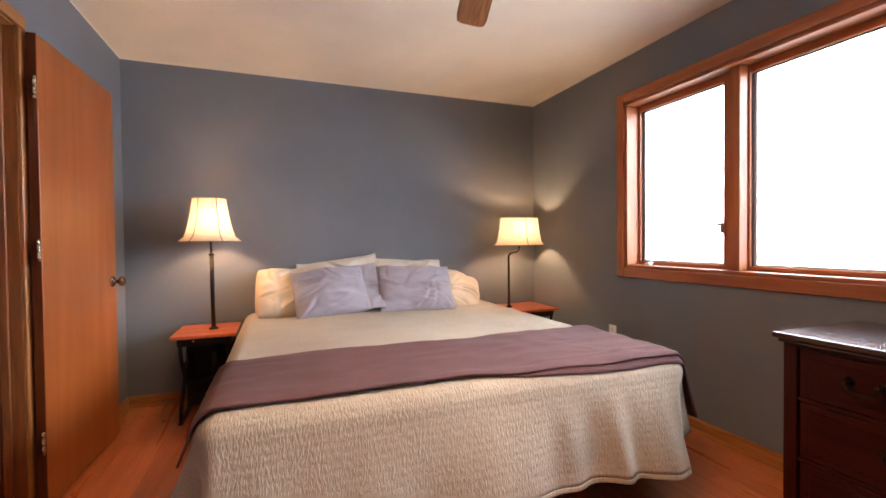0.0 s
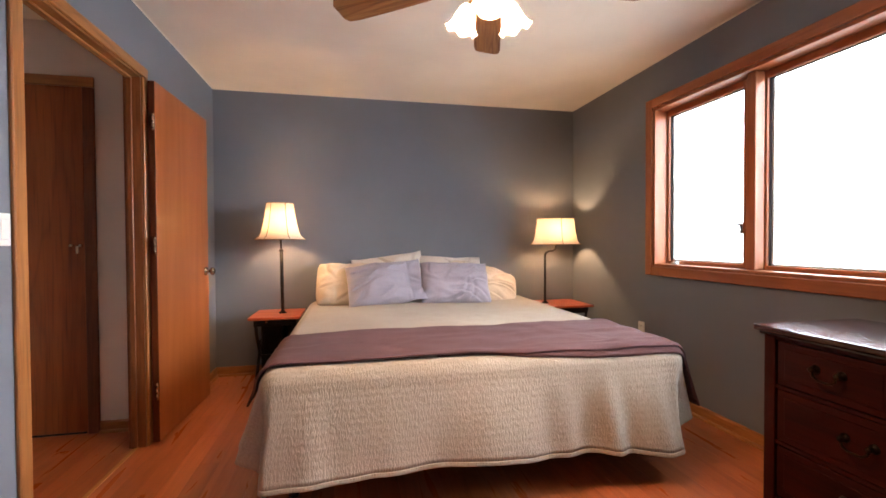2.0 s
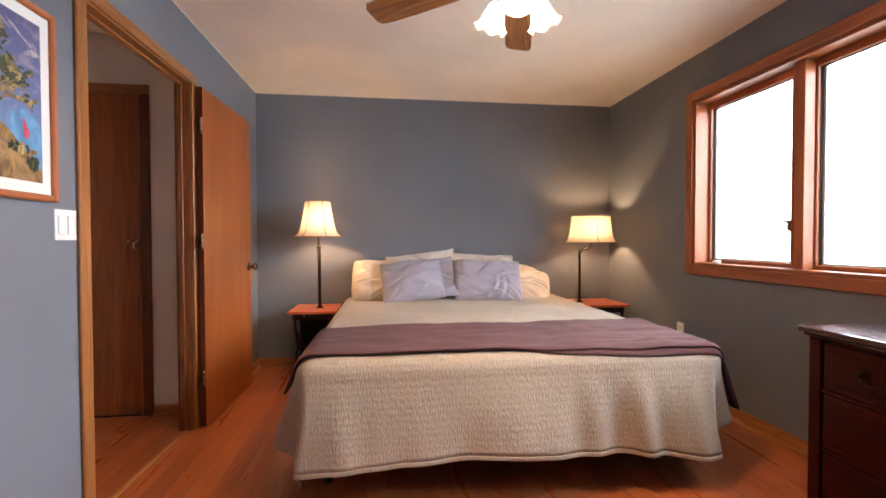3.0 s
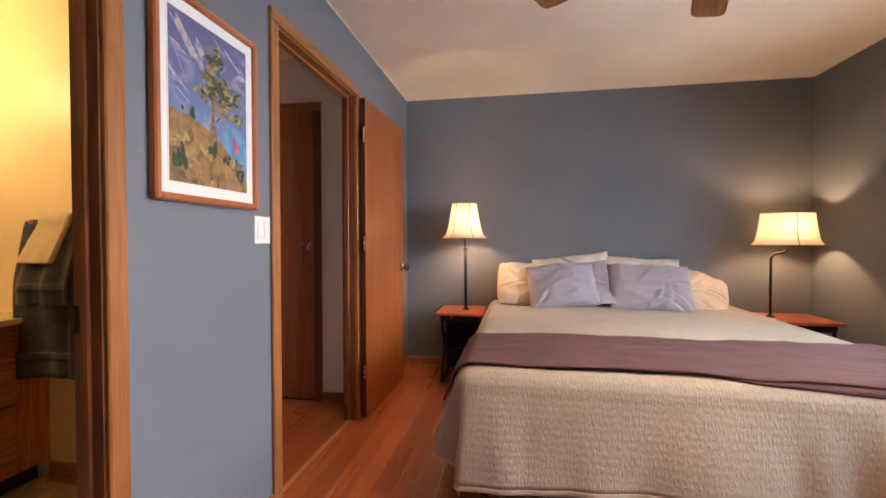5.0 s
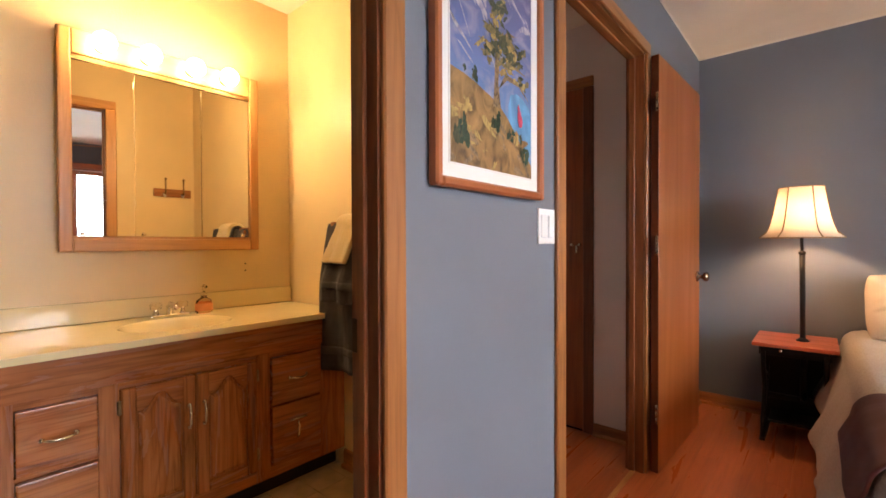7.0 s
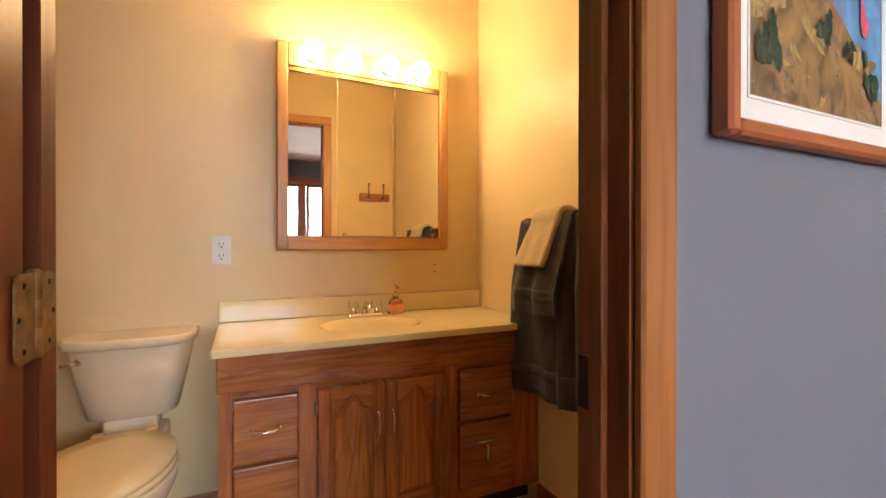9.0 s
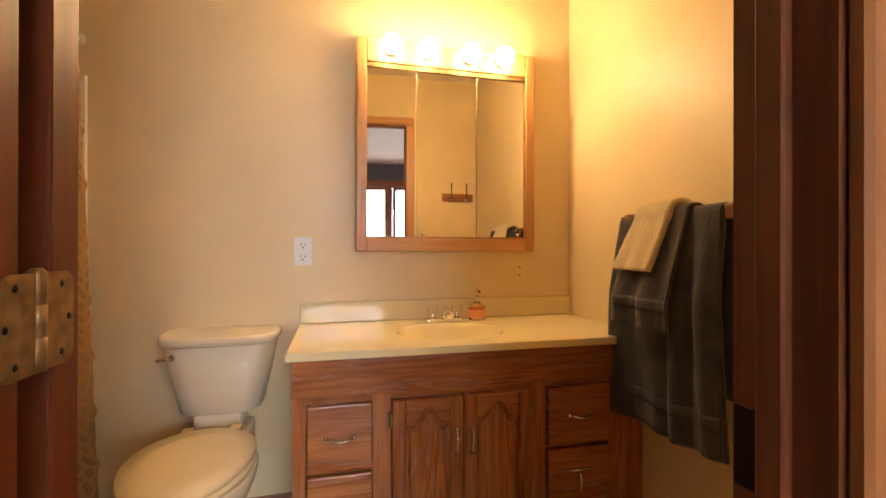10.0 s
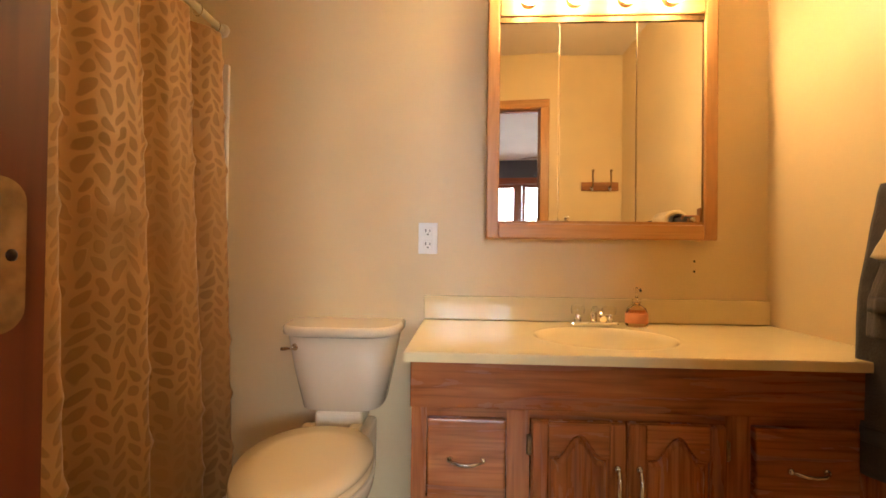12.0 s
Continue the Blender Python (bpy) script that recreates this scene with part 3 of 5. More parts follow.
        pane = part("pane", boxes((x0 + 0.039, x0 + 0.043, y0 + s, y1 - s, z0 + lo, z1 - hi)), "pane", sash)
        pane.visible_shadow = False
    crank = part("crank", lathe([(0.028, 0), (0.026, 0.010), (0.012, 0.020), (0.008, 0.026)], 16, (o + 0.075, 2.42, WZ0 + q)), "alu", w, "white folding window crank")
    part("crank_arm", tube([(o + 0.075, 2.42, WZ0 + q + 0.024), (o + 0.06, 2.395, WZ0 + q + 0.03), (o + 0.055, 2.36, WZ0 + q + 0.018)], 0.006), "alu", crank)
    lock = part("sash_lock", boxes((o + 0.09, o + 0.10, 1.90, 1.918, 1.17, 1.23), bevel=0.002), "nickel", w)
    part("lever", boxes((o + 0.078, o + 0.09, 1.905, 1.93, 1.215, 1.227), bevel=0.002), "nickel", lock)
    return w


window()


# ---- doors ----
def hinge(parent, x, y, z, along=(1, 0), h=0.09, r=0.006, leaf=0.03, material="brass"):
    """Butt hinge: knuckle with two leaves that spread along the given way."""
    k = part("hinge", lathe([(r, -h / 2), (r, -h / 6), (r * 0.8, -h / 6 + 0.001), (r, -h / 6 + 0.002), (r, h / 6), (r * 0.8, h / 6 + 0.001), (r, h / 6 + 0.002), (r, h / 2), (r * 0.6, h / 2 + 0.004)], 12), material, parent, "worn brass hinge", (x, y, z))
    dx, dy = along
    nx, ny = -dy, dx
    for s in (-1, 1):
        bm = bmesh.new()
        c = min(0.014, leaf * 0.4)
        arc = [(leaf - c + c * math.sin(a), h / 2 - c + c * math.cos(a)) for a in [math.pi / 2 * i / 6 for i in range(7)]]
        pts = [(0.006, -h / 2)] + [(d, -q) for d, q in arc] + [(d, q) for d, q in reversed(arc)] + [(0.006, h / 2)]
        fr = [bm.verts.new((s * d * dx - nx * 0.001, s * d * dy - ny * 0.001, q)) for d, q in pts]
        bk = [bm.verts.new((s * d * dx - nx * 0.003, s * d * dy - ny * 0.003, q)) for d, q in pts]
        bm.faces.new(fr)
        bm.faces.new(list(reversed(bk)))
        for i in range(len(pts)):
            bm.faces.new((fr[i], bk[i], bk[(i + 1) % len(pts)], fr[(i + 1) % len(pts)]))
        lf = part("leaf", bm, material, k)
        for d, q in ((leaf * 0.62, -h * 0.37), (leaf * 0.84, 0.0), (leaf * 0.62, h * 0.37)):
            part("screw", ball(0.0048, (s * d * dx, s * d * dy, q), 14, 1.0), "bronze", k)
    return k


def knob(parent, x, y, z, out):
    """Round door knob on a rose, standing out along x."""
    k = part("door_knob", lathe([(0.031, 0), (0.031, 0.004), (0.027, 0.009), (0.012, 0.012), (0.011, 0.030), (0.022, 0.036), (0.028, 0.046), (0.028, 0.054), (0.021, 0.062), (0.006, 0.065)], 20, axis="X"), "pewter", parent, "dark antique nickel knob", (x, y, z))
    if out < 0:
        k.rotation_euler = (0, 0, math.pi)
    return k


def bedroom_door():
    d = thing("door_1", "flush stained birch door swung open against the wall", "door", (WEST + 0.045, 2.456, 0), kind="structure", rz=radians(-2.0))
    part("door_leaf", boxes((-0.018, 0.018, 0.006, 0.795, 0.012, 2.032), bevel=0.0025), "door", d)
    for y in (0.006, 0.795):
        part("door_edge", boxes((-0.0165, 0.0165, y - 0.001, y + 0.001, 0.014, 2.03)), "deep_shaded_oak", d)
    knob(d, 0.018, 0.735, 0.925, 1)
    part("latch_plate", boxes((-0.012, 0.012, 0.795, 0.7975, 0.90, 0.955), bevel=0.001), "nickel", d)
    for z in (0.30, 1.115, 1.80):
        hinge(d, 0.012, -0.004, z, (-0.35, 0.94), material="nickel")
    return d


def bathroom_door():
    d = thing("door_2", "flush stained oak bathroom door folded back against the wall", "door", (-0.934, 0.163, 0), kind="structure")
    # Leaf and edge take the oak colour darkened for shade.
    part("door_leaf", boxes((-0.022, 0.022, -0.60, 0.0, BFLOOR + 0.012, 2.032), bevel=0.0025), "deep_shaded_oak", d)
    part("door_edge", boxes((-0.0205, 0.0205, -0.0015, 0.0012, BFLOOR + 0.014, 2.03)), "deep_shaded_oak", d)
    for z in (0.32, 1.042, 1.80):
        hinge(d, 0.046, 0.003, z, (-1, -0.0), 0.088, 0.0075, 0.050)
    return d


def closet_door():
    d = thing("door_3", "closed dark oak closet door in the hall", "door", (-1.463, HALL_Y1 + 0.02, 0), kind="structure")
    part("door_leaf", boxes((-0.39, 0.39, 0.0, 0.035, 0.003, 2.058), bevel=0.002), "hall_door", d)
    k = part("catch", boxes((0.335, 0.350, -0.010, 0.0, 1.07, 1.115), bevel=0.002), "nickel", d)
    for x in (0.318, 0.367):
        part("knob", lathe([(0.006, 0), (0.005, -0.012), (0.011, -0.018), (0.011, -0.024), (0.004, -0.028)], 12, (x, 0, 1.118), "Y"), "nickel", d)
    for z in (0.30, 1.80):
        hinge(d, 0.394, -0.004, z, (1, 0), 0.09, 0.006, 0.006)
    c = thing("closet_door_trim", "dark stained oak casing round the closet door", "door trim", kind="structure")
    y0, y1 = HALL_Y1 - 0.016, HALL_Y1
    part("side_casing", boxes((-1.066, -1.006, y0, y1, 0, 2.047), bevel=0.006, seg=2), "shaded_oak", c)
    part("side_casing", boxes((-1.92, -1.86, y0, y1, 0, 2.047), bevel=0.004), "hall_door", c)
    part("head_casing", boxes((-1.92, -1.006, y0, y1, 2.048, 2.108), bevel=0.004), "oak_trim_x", c)
    part("jamb", boxes((-1.070, -1.0665, y0, HALL_Y1 + 0.09, 0, 2.047)), "hall_door", c)
    return d


bedroom_door(), bathroom_door(), closet_door()


# ---- bed ----
BEDX, BEDHW, BEDFOOT, BEDTOP = 1.09, 0.915, 1.66, 0.615


def drape(a, b, hw, top, r, flare, fold, seed=0.0, tuck=0.72):
    """Cloth over a mattress: a across from the middle, b along from the foot; what hangs over bends round and falls.
    At a foot corner the spare cloth tucks in behind the front fall."""
    ea, eb = max(abs(a) - hw, 0.0), max(-b, 0.0)
    e = (ea ** 3 + eb ** 3) ** (1 / 3)
    bx, by = max(-hw, min(hw, a)), max(b, 0.0)
    if e == 0:
        edge = min(hw - abs(a), b)
        z = top + 0.010 * noise.noise(Vector((a * 2.3, b * 2.3, seed))) + 0.004 * noise.noise(Vector((a * 9, b * 9, seed + 4))) + 0.012 * min(1, max(0, edge / 0.4))
        return Vector((BEDX + bx, BEDFOOT + by, z))
    n = math.hypot(ea, eb)
    bx -= 0.035 * min(1, eb / 0.4) * (eb / n) ** 2
    flare += (0.13 if a < 0 else 0.09) * (ea / n) ** 2
    d = Vector((math.copysign(ea, a) / n, -eb / n, 0))
    arc = math.pi / 2 * r
    if e < arc:
        out, down = r * math.sin(e / r), r * (1 - math.cos(e / r))
    else:
        h = e - arc
        p = bx * 1.0 + by * 1.3 + math.atan2(eb, ea) * 0.4
        wob = noise.noise(Vector((p * 2.6, seed, h * 0.7))) * 0.8 + noise.noise(Vector((p * 6.0, seed + 9, h * 1.5))) * 0.35
        k = min(1, h / 0.3)
        pleat = 0.0
        if eb > ea:
            for at, wide, deep in ((0.10, 0.075, 0.35), (0.30, 0.06, 0.65), (0.53, 0.05, 1.0), (0.78, 0.06, 0.8), (-0.45, 0.09, 0.3), (-0.80, 0.06, 0.5)):
                q = (bx - at - 0.05 * h) / wide
                pleat += deep * (0.9 * math.exp(-q * q) - 0.6 * math.exp(-(q - 1.6) ** 2))
        pleat *= 0.030 * fold / 0.07
        out, down = r + h * flare + (fold * 0.7 * wob + pleat) * k, r + h * math.sqrt(1 - flare * flare)
        out *= 1 - tuck * (2 * ea * eb / (n * n)) ** 2 * min(1, h / 0.18)
    return Vector((BEDX + bx, BEDFOOT + by, max(top - down, 0.015))) + d * out


def bed():
    b = thing("bed", "king bed on a low dark metal frame", "bed", (BEDX, BEDFOOT, 0))
    part("mattress", boxes((-0.93, 0.93, 0.03, 2.04, 0.36, 0.588), bevel=0.05, seg=3), "mattress", b)
    part("box_spring", boxes((-0.93, 0.93, 0.03, 2.04, 0.17, 0.355), bevel=0.02, seg=2), "mattress", b)
    part("side_rail", boxes((-0.94, -0.91, 0.05, 2.03, 0.135, 0.169)), "iron", b)
    part("side_rail", boxes((0.91, 0.94, 0.05, 2.03, 0.135, 0.169)), "iron", b)
    part("cross_rail", boxes((-0.91, 0.91, 0.09, 0.12, 0.135, 0.168)), "iron", b)
    for x in (-0.88, 0.88):
        for y in (0.12, 1.0, 1.95):
            leg = part("leg", lathe([(0.022, 0.0), (0.024, 0.012), (0.014, 0.02), (0.014, 0.135)], 12, (x, y, 0)), "iron", b)


bed()


def quilt():
    side = 0.45

    def fn(u, v):
        a = -BEDHW - side + u * (2 * BEDHW + 2 * side)
        drop = 0.462 + 0.050 * max(0.0, min(1.0, (a - 0.1) / 0.8)) + 0.035 * max(0.0, min(1.0, (-a - 0.5) / 0.4)) + 0.006 * math.sin(a * 9)
        b = -drop + v * (2.03 + drop)
        return drape(a, b, BEDHW, BEDTOP, 0.085, 0.23, 0.07, 2.0), (a, b)
    q = part("quilt", sheet(fn, 190, 150), "quilt")
    thicken(q, 0.008, -1)
    hem = part("hem_border", sheet(lambda u, v: fn(u, -0.0075 * (1 - v)), 190, 3), "quilt", q, "flat stitched hem border")
    thicken(hem, 0.006, -1)
    return tagged(q, "cream quilted coverlet hanging over the foot of the bed", "bedding")


def blanket():
    def front_of(a):
        s = max(0.0, min(1.0, (a + 0.2) / 1.0))
        return -0.022 - 0.040 * s + 0.018 * noise.noise(Vector((a * 3.1, 0, 7)))

    def fn(u, v):
        a = -BEDHW - 0.23 + u * (2 * BEDHW + 0.23 + 0.42)
        front = front_of(a)
        back = 0.60 + 0.025 * noise.noise(Vector((a * 1.7, 0, 3))) - 0.10 * (1 - abs(a) / 1.2)
        b = front + v * (back - front)
        p = drape(a, b, BEDHW + 0.007, BEDTOP + 0.011, 0.089, 0.30 if a > 0 else 0.26, 0.05, 2.0, 0.1)
        rip = max(0.0, 0.16 - abs(noise.noise(Vector((a * 1.6 + b * 3, b * 3 - a, 6)))))
        w = 0.004 * noise.noise(Vector((a * 3, b * 12, 1))) + 0.006 * noise.noise(Vector((a * 5, b * 7, 2))) + 0.014 * rip
        right = max(0.0, min(1.0, (a - 0.1) / 0.5))
        w += 0.020 * right * max(0.0, 0.22 - abs(noise.noise(Vector((a * 2.1 - b * 2, b * 5 + a * 2.4, 11)))))
        p.z += w + 0.003 * math.exp(-((b - front) / 0.03) ** 2) + 0.005 * right * math.exp(-((b - front - 0.07 - 0.03 * a) / 0.014) ** 2)
        return p, (a, b)
    q = part("blanket", sheet(fn, 160, 80), "purple")
    thicken(q, 0.008, 0.6)

    def hem(u, v):
        a = -0.25 + u * (BEDHW + 0.25 + 0.36)
        s = max(0.0, min(1.0, (a + 0.1) / 0.6))
        front = front_of(a) + 0.012 - 0.040 * s * s * (3 - 2 * s) + 0.012 * noise.noise(Vector((a * 2.3, 5, 7)))
        p = drape(a, front + v * 0.20, BEDHW + 0.004, BEDTOP + 0.005, 0.087, 0.28, 0.05, 2.0, 0.1)
        return p, (a, v)
    h = part("folded_edge", sheet(hem, 110, 12), "purple", q)
    thicken(h, 0.006, 0.6)
    return tagged(q, "mauve folded throw blanket across the bed", "blanket")


quilt(), blanket()


def pillow(name, label, material, w, h, t, m, seed, flap=0, soft=0.05, group="pillows on the bed"):
    """A stuffed pillowcase; flap is the end (-1 or 1) where the empty case hangs past the filling."""
    bm = bmesh.new()
    nu, nv = 84, 60
    rng = random.Random(seed)
    creases = []
    for k in range(12):
        cu, cv = (rng.uniform(-0.95, 0.95), rng.choice((-0.9, 0.9)))
        if k % 3 == 0:
            cu, cv = rng.choice((-0.9, 0.9)), rng.uniform(-0.8, 0.8)
        ang = math.atan2(-cv + rng.uniform(-0.6, 0.6), -cu + rng.uniform(-0.9, 0.9))
        creases.append((cu, cv, math.cos(ang), math.sin(ang), rng.uniform(0.6, 1.4), rng.uniform(0.035, 0.07), rng.uniform(0.5, 1.0)))
    tops, bots = [], []
    for i in range(nu + 1):
        ta, ba = [], []
        for j in range(nv + 1):
            u, v = 2 * i / nu - 1, 2 * j / nv - 1
            x = u * w / 2 * (1 - 0.07 * (1 - v * v) * abs(u) ** 3)
            y = v * h / 2 * (1 - 0.11 * (1 - u * u) * abs(v) ** 3)
            round_ = 1 - soft * (abs(u) * abs(v)) ** 2.5
            x, y = x * round_, y * round_
            uu, past = u, 0.0
            if flap:
                f = u * flap
                uu = min(1.0, (f + 1) / 0.80 - 1) if f < 0.6 else 1.0
                past = max(0.0, min(1.0, (f - 0.5) / 0.15))
            puff = max(0, (1 - abs(uu) ** 2.4)) ** 0.55 * max(0, (1 - abs(v) ** 2.4)) ** 0.55
            wr = 0.016 * noise.noise(Vector((u * 1.6 + seed, v * 1.6, seed))) + 0.006 * noise.noise(Vector((u * 5 + v * 3 + seed, v * 4, seed)))
            wr += 0.030 * (0.35 - abs(noise.noise(Vector((u * 1.5 + v * 1.1 + seed, v * 2.2 - u, 2 * seed)))))
            for cu, cv, dx, dy, ln, wd, amp in creases:
                al, ac = (u - cu) * dx + (v - cv) * dy, (v - cv) * dx - (u - cu) * dy + 0.12 * math.sin(3 * ((u - cu) * dx + (v - cv) * dy))
                if -0.1 < al < ln:
                    fade = (1 - al / ln) * min(1, (al + 0.1) * 6)
                    q = ac / wd
                    wr += amp * fade * (0.020 * math.exp(-(q - 1.2) ** 2) - 0.030 * math.exp(-q * q))
            on = 0 < i < nu and 0 < j < nv
            z = t / 2 * puff + (0.010 * past * (1 - v * v) if on else 0.0)
            rim = 0.022 * noise.noise(Vector((u * 2.2 + seed, v * 2.2, 8))) + 0.022 * past * math.sin(4.2 * v + seed)
            lim = max(puff, 0.35 * past * (1 - v ** 4))
            top = bm.verts.new((x, y, z + rim + (wr * lim if on else 0)))
            ta.append(top)
            ba.append(bm.verts.new((x, y, -z + rim)) if on else top)
        tops.append(ta), bots.append(ba)
    for i in range(nu):
        for j in range(nv):
            for g, flip in ((tops, False), (bots, True)):
                q = [g[i][j], g[i + 1][j], g[i + 1][j + 1], g[i][j + 1]]
                f = bm.faces.new(list(reversed(q)) if flip else q)
                f.smooth = True
    ob = part(name, bm, material)
    ob.matrix_world = m
    return tagged(ob, label, "pillow", group)


pillow("pillow", "beige cotton pillow leaning on the wall", "beige", 0.74, 0.46, 0.20, pose(0.525, 3.53, 0.765, 52, 3, 3), 1.0, 0, 0.13)
pillow("pillow", "white cotton pillow behind the others", "white_cotton", 0.66, 0.44, 0.15, pose(0.80, 3.61, 0.82, 66, -7, 0), 2.0)
pillow("pillow", "white cotton pillow behind the others", "white_cotton", 0.66, 0.44, 0.15, pose(1.33, 3.61, 0.805, 66, 3, 0), 3.0)
pillow("pillow", "beige cotton pillow slumping to one side", "beige", 0.76, 0.46, 0.22, pose(1.595, 3.52, 0.735, 48, 15, -7), 4.0, 0, 0.20)
pillow("pillow", "lavender cotton pillow with a loose open end at the front", "lavender", 0.66, 0.44, 0.19, pose(0.745, 3.37, 0.785, 52, -6, 1), 5.0, 1)
pillow("pillow", "lavender cotton pillow with deep creases at the front", "lavender", 0.62, 0.44, 0.19, pose(1.335, 3.36, 0.775, 52, 2, -3), 6.0)


# ---- nightstands and lamps ----
def nightstand(x0, x1, label):
    cx = (x0 + x1) / 2
    n = thing("nightstand", label, "nightstand", (cx, 3.46, 0), "nightstands")
    hw, hy, z = (x1 - x0) / 2, 0.215, 0.56
    part("tabletop", boxes((-hw, hw, -hy, hy, z - 0.020, z), bevel=0.004, seg=2), "red_top", n)
    for sx in (-1, 1):
        x = sx * (hw - 0.05)
        side = part("side_frame", tube([(x, -hy + 0.03, 0.012), (x, -hy + 0.05, 0.10), (x, -0.05, 0.26), (x, -hy + 0.06, 0.42), (x, -hy + 0.03, z - 0.022)], 0.012), "iron", n)
        part("side_frame", tube([(x, hy - 0.03, 0.012), (x, hy - 0.05, 0.10), (x, 0.05, 0.26), (x, hy - 0.06, 0.42), (x, hy - 0.03, z - 0.022)], 0.012), "iron", n)
        sc = [(x, 0.09 * math.cos(a) * (1 - a / 14), 0.27 + 0.09 * math.sin(a) * (1 - a / 14)) for a in [k * 0.45 for k in range(24)]]
        part("scroll", tube(sc, 0.007, 8), "iron", n)
        part("foot_bar", boxes((x - 0.014, x + 0.014, -hy + 0.01, hy - 0.01, 0.0, 0.014), bevel=0.003), "iron", n)
    part("top_rail", boxes((-hw + 0.04, hw - 0.04, -hy + 0.025, -hy + 0.045, z - 0.05, z - 0.0205)), "iron", n)
    part("stretcher", boxes((-hw + 0.05, hw - 0.05, -0.012, 0.012, 0.20, 0.23), bevel=0.003), "iron", n)
    part("flywheel", lathe([(0.03, -0.012), (0.10, -0.012), (0.125, -0.016), (0.135, -0.014), (0.135, 0.014), (0.125, 0.016), (0.10, 0.012), (0.03, 0.012)], 28, (0.04, 0.05, 0.33), "X"), "iron", n)
    # Dark sheet added to stand for the shade behind and below the tabletop.
    part("back_shade_sheet", boxes((-hw + 0.03, hw - 0.03, 0.125, 0.135, 0.03, 0.50), bevel=0.003), "iron", n)
    part("apron_board", boxes((-hw + 0.03, hw - 0.03, -hy + 0.05, hy - 0.02, z - 0.075, z - 0.0205), bevel=0.003), "iron", n)
    part("treadle", boxes((-hw + 0.07, hw - 0.07, -0.11, 0.10, 0.085, 0.10), bevel=0.003), "iron", n)
    part("drawer_knob", lathe([(0.004, 0), (0.004, -0.010), (0.009, -0.016), (0.003, -0.022)], 10, (-hw + 0.13, -hy + 0.025, z - 0.036), "Y"), "nickel", n)
    return n


nightstand(-0.300, 0.075, "red-topped nightstand on an ornate black iron base")
nightstand(2.13, 2.575, "red-topped nightstand on a black iron base in the corner")


def shade_mesh(rb, rt, zb, zt, ry, panels, wall=0.0):
    """Bell-shaped panelled shade."""
    bm = bmesh.new()
    rows, seg = 10, panels * 4
    rings = []
    for k in range(rows + 1):
        s = k / rows
        r = rb + (rt - rb) * (s ** 0.42)
        ringv = []
        for i in range(seg):
            ang = 2 * math.pi * i / seg
            ph = (i % 4) / 4
            flat = 1 - 0.035 * math.sin(math.pi * ph)
            ringv.append(bm.verts.new(((r + wall) * flat * math.cos(ang), (r + wall) * flat * ry * math.sin(ang), zb + (zt - zb) * s)))
        rings.append(ringv)
    return skin(bm, rings, cap=False)


def table_lamp(x, y, z, pole_dx, zb, zt, rb, rt, ry, panels, watts, label, crook):
    n = thing("lamp", label, "lamp", (x, y, z), "bedside lamps")
    h = zb - z
    part("base", lathe([(0.030, 0), (0.032, 0.005), (0.024, 0.010), (0.016, 0.016), (0.010, 0.024)], 24, (pole_dx, 0, 0)), "iron", n)
    if crook:
        pts = [(pole_dx, 0, 0.02), (pole_dx, 0, h - 0.10), (pole_dx + 0.012, 0, h - 0.075), (pole_dx + 0.04, 0, h - 0.062), (-0.03, 0, h - 0.060), (-0.008, 0, h - 0.045), (0, 0, h - 0.02), (0, 0, h + 0.10)]
        part("pole", tube(pts, 0.010, 10), "iron", n)
    else:
        part("pole", tube([(pole_dx, 0, 0.02), (pole_dx * 0.6, 0, h - 0.09)], 0.014, 12), "iron", n)
        part("stem", tube([(pole_dx * 0.6, 0, h - 0.09), (pole_dx * 0.4, 0, h - 0.03), (0, 0, h + 0.08)], 0.008, 10), "iron", n)
        part("collar", lathe([(0.010, 0), (0.018, 0.006), (0.018, 0.018), (0.009, 0.026)], 14, (pole_dx * 0.6, 0, h - 0.10)), "iron", n)
    sh = part("shade", shade_mesh(rb, rt, h, zt - z, ry, panels), "shade", n, "lit parchment bell shade with dark seams")
    for i in range(panels):
        ang = 2 * math.pi * i / panels
        pts = []
        for k in range(9):
            s = k / 8
            r = rb + (rt - rb) * (s ** 0.42) + 0.0015
            pts.append((r * math.cos(ang), r * ry * math.sin(ang), h + (zt - zb) * s))
        part("seam", tube(pts, 0.0032, 6), "shade_seam", sh)
    for r, zz in ((rb, h), (rt, zt - z)):
        pts = [(r * math.cos(2 * math.pi * i / 40), r * ry * math.sin(2 * math.pi * i / 40), zz) for i in range(41)]
        part("trim_band", tube(pts, 0.003, 6), "shade_seam", sh)
    part("socket", lathe([(0.014, 0), (0.016, 0.01), (0.016, 0.05), (0.012, 0.04)], 14, (0, 0, h + 0.05)), "brass", n)
    part("bulb", ball(0.026, (0, 0, h + 0.190), 14, 1.1), "bulb", n, "lit bulb")
    bulb_light("lamp_light", x, y, zb + 0.138, watts, 0.032, (1.0, 0.64, 0.35))
    return n


table_lamp(-0.090, 3.45, 0.56, 0.012, 1.155, 1.443, 0.192, 0.103, 1.0, 6, 18.0, "black floor-style lamp with a lit bell shade on the nightstand", False)
table_lamp(2.315, 3.46, 0.56, -0.105, 1.10, 1.335, 0.245, 0.182, 0.62, 4, 21.0, "black crooked-arm lamp with a wide lit shade on the nightstand", True)


# ---- dresser ----
def bail_pull(parent, x, y, z, w=0.085):
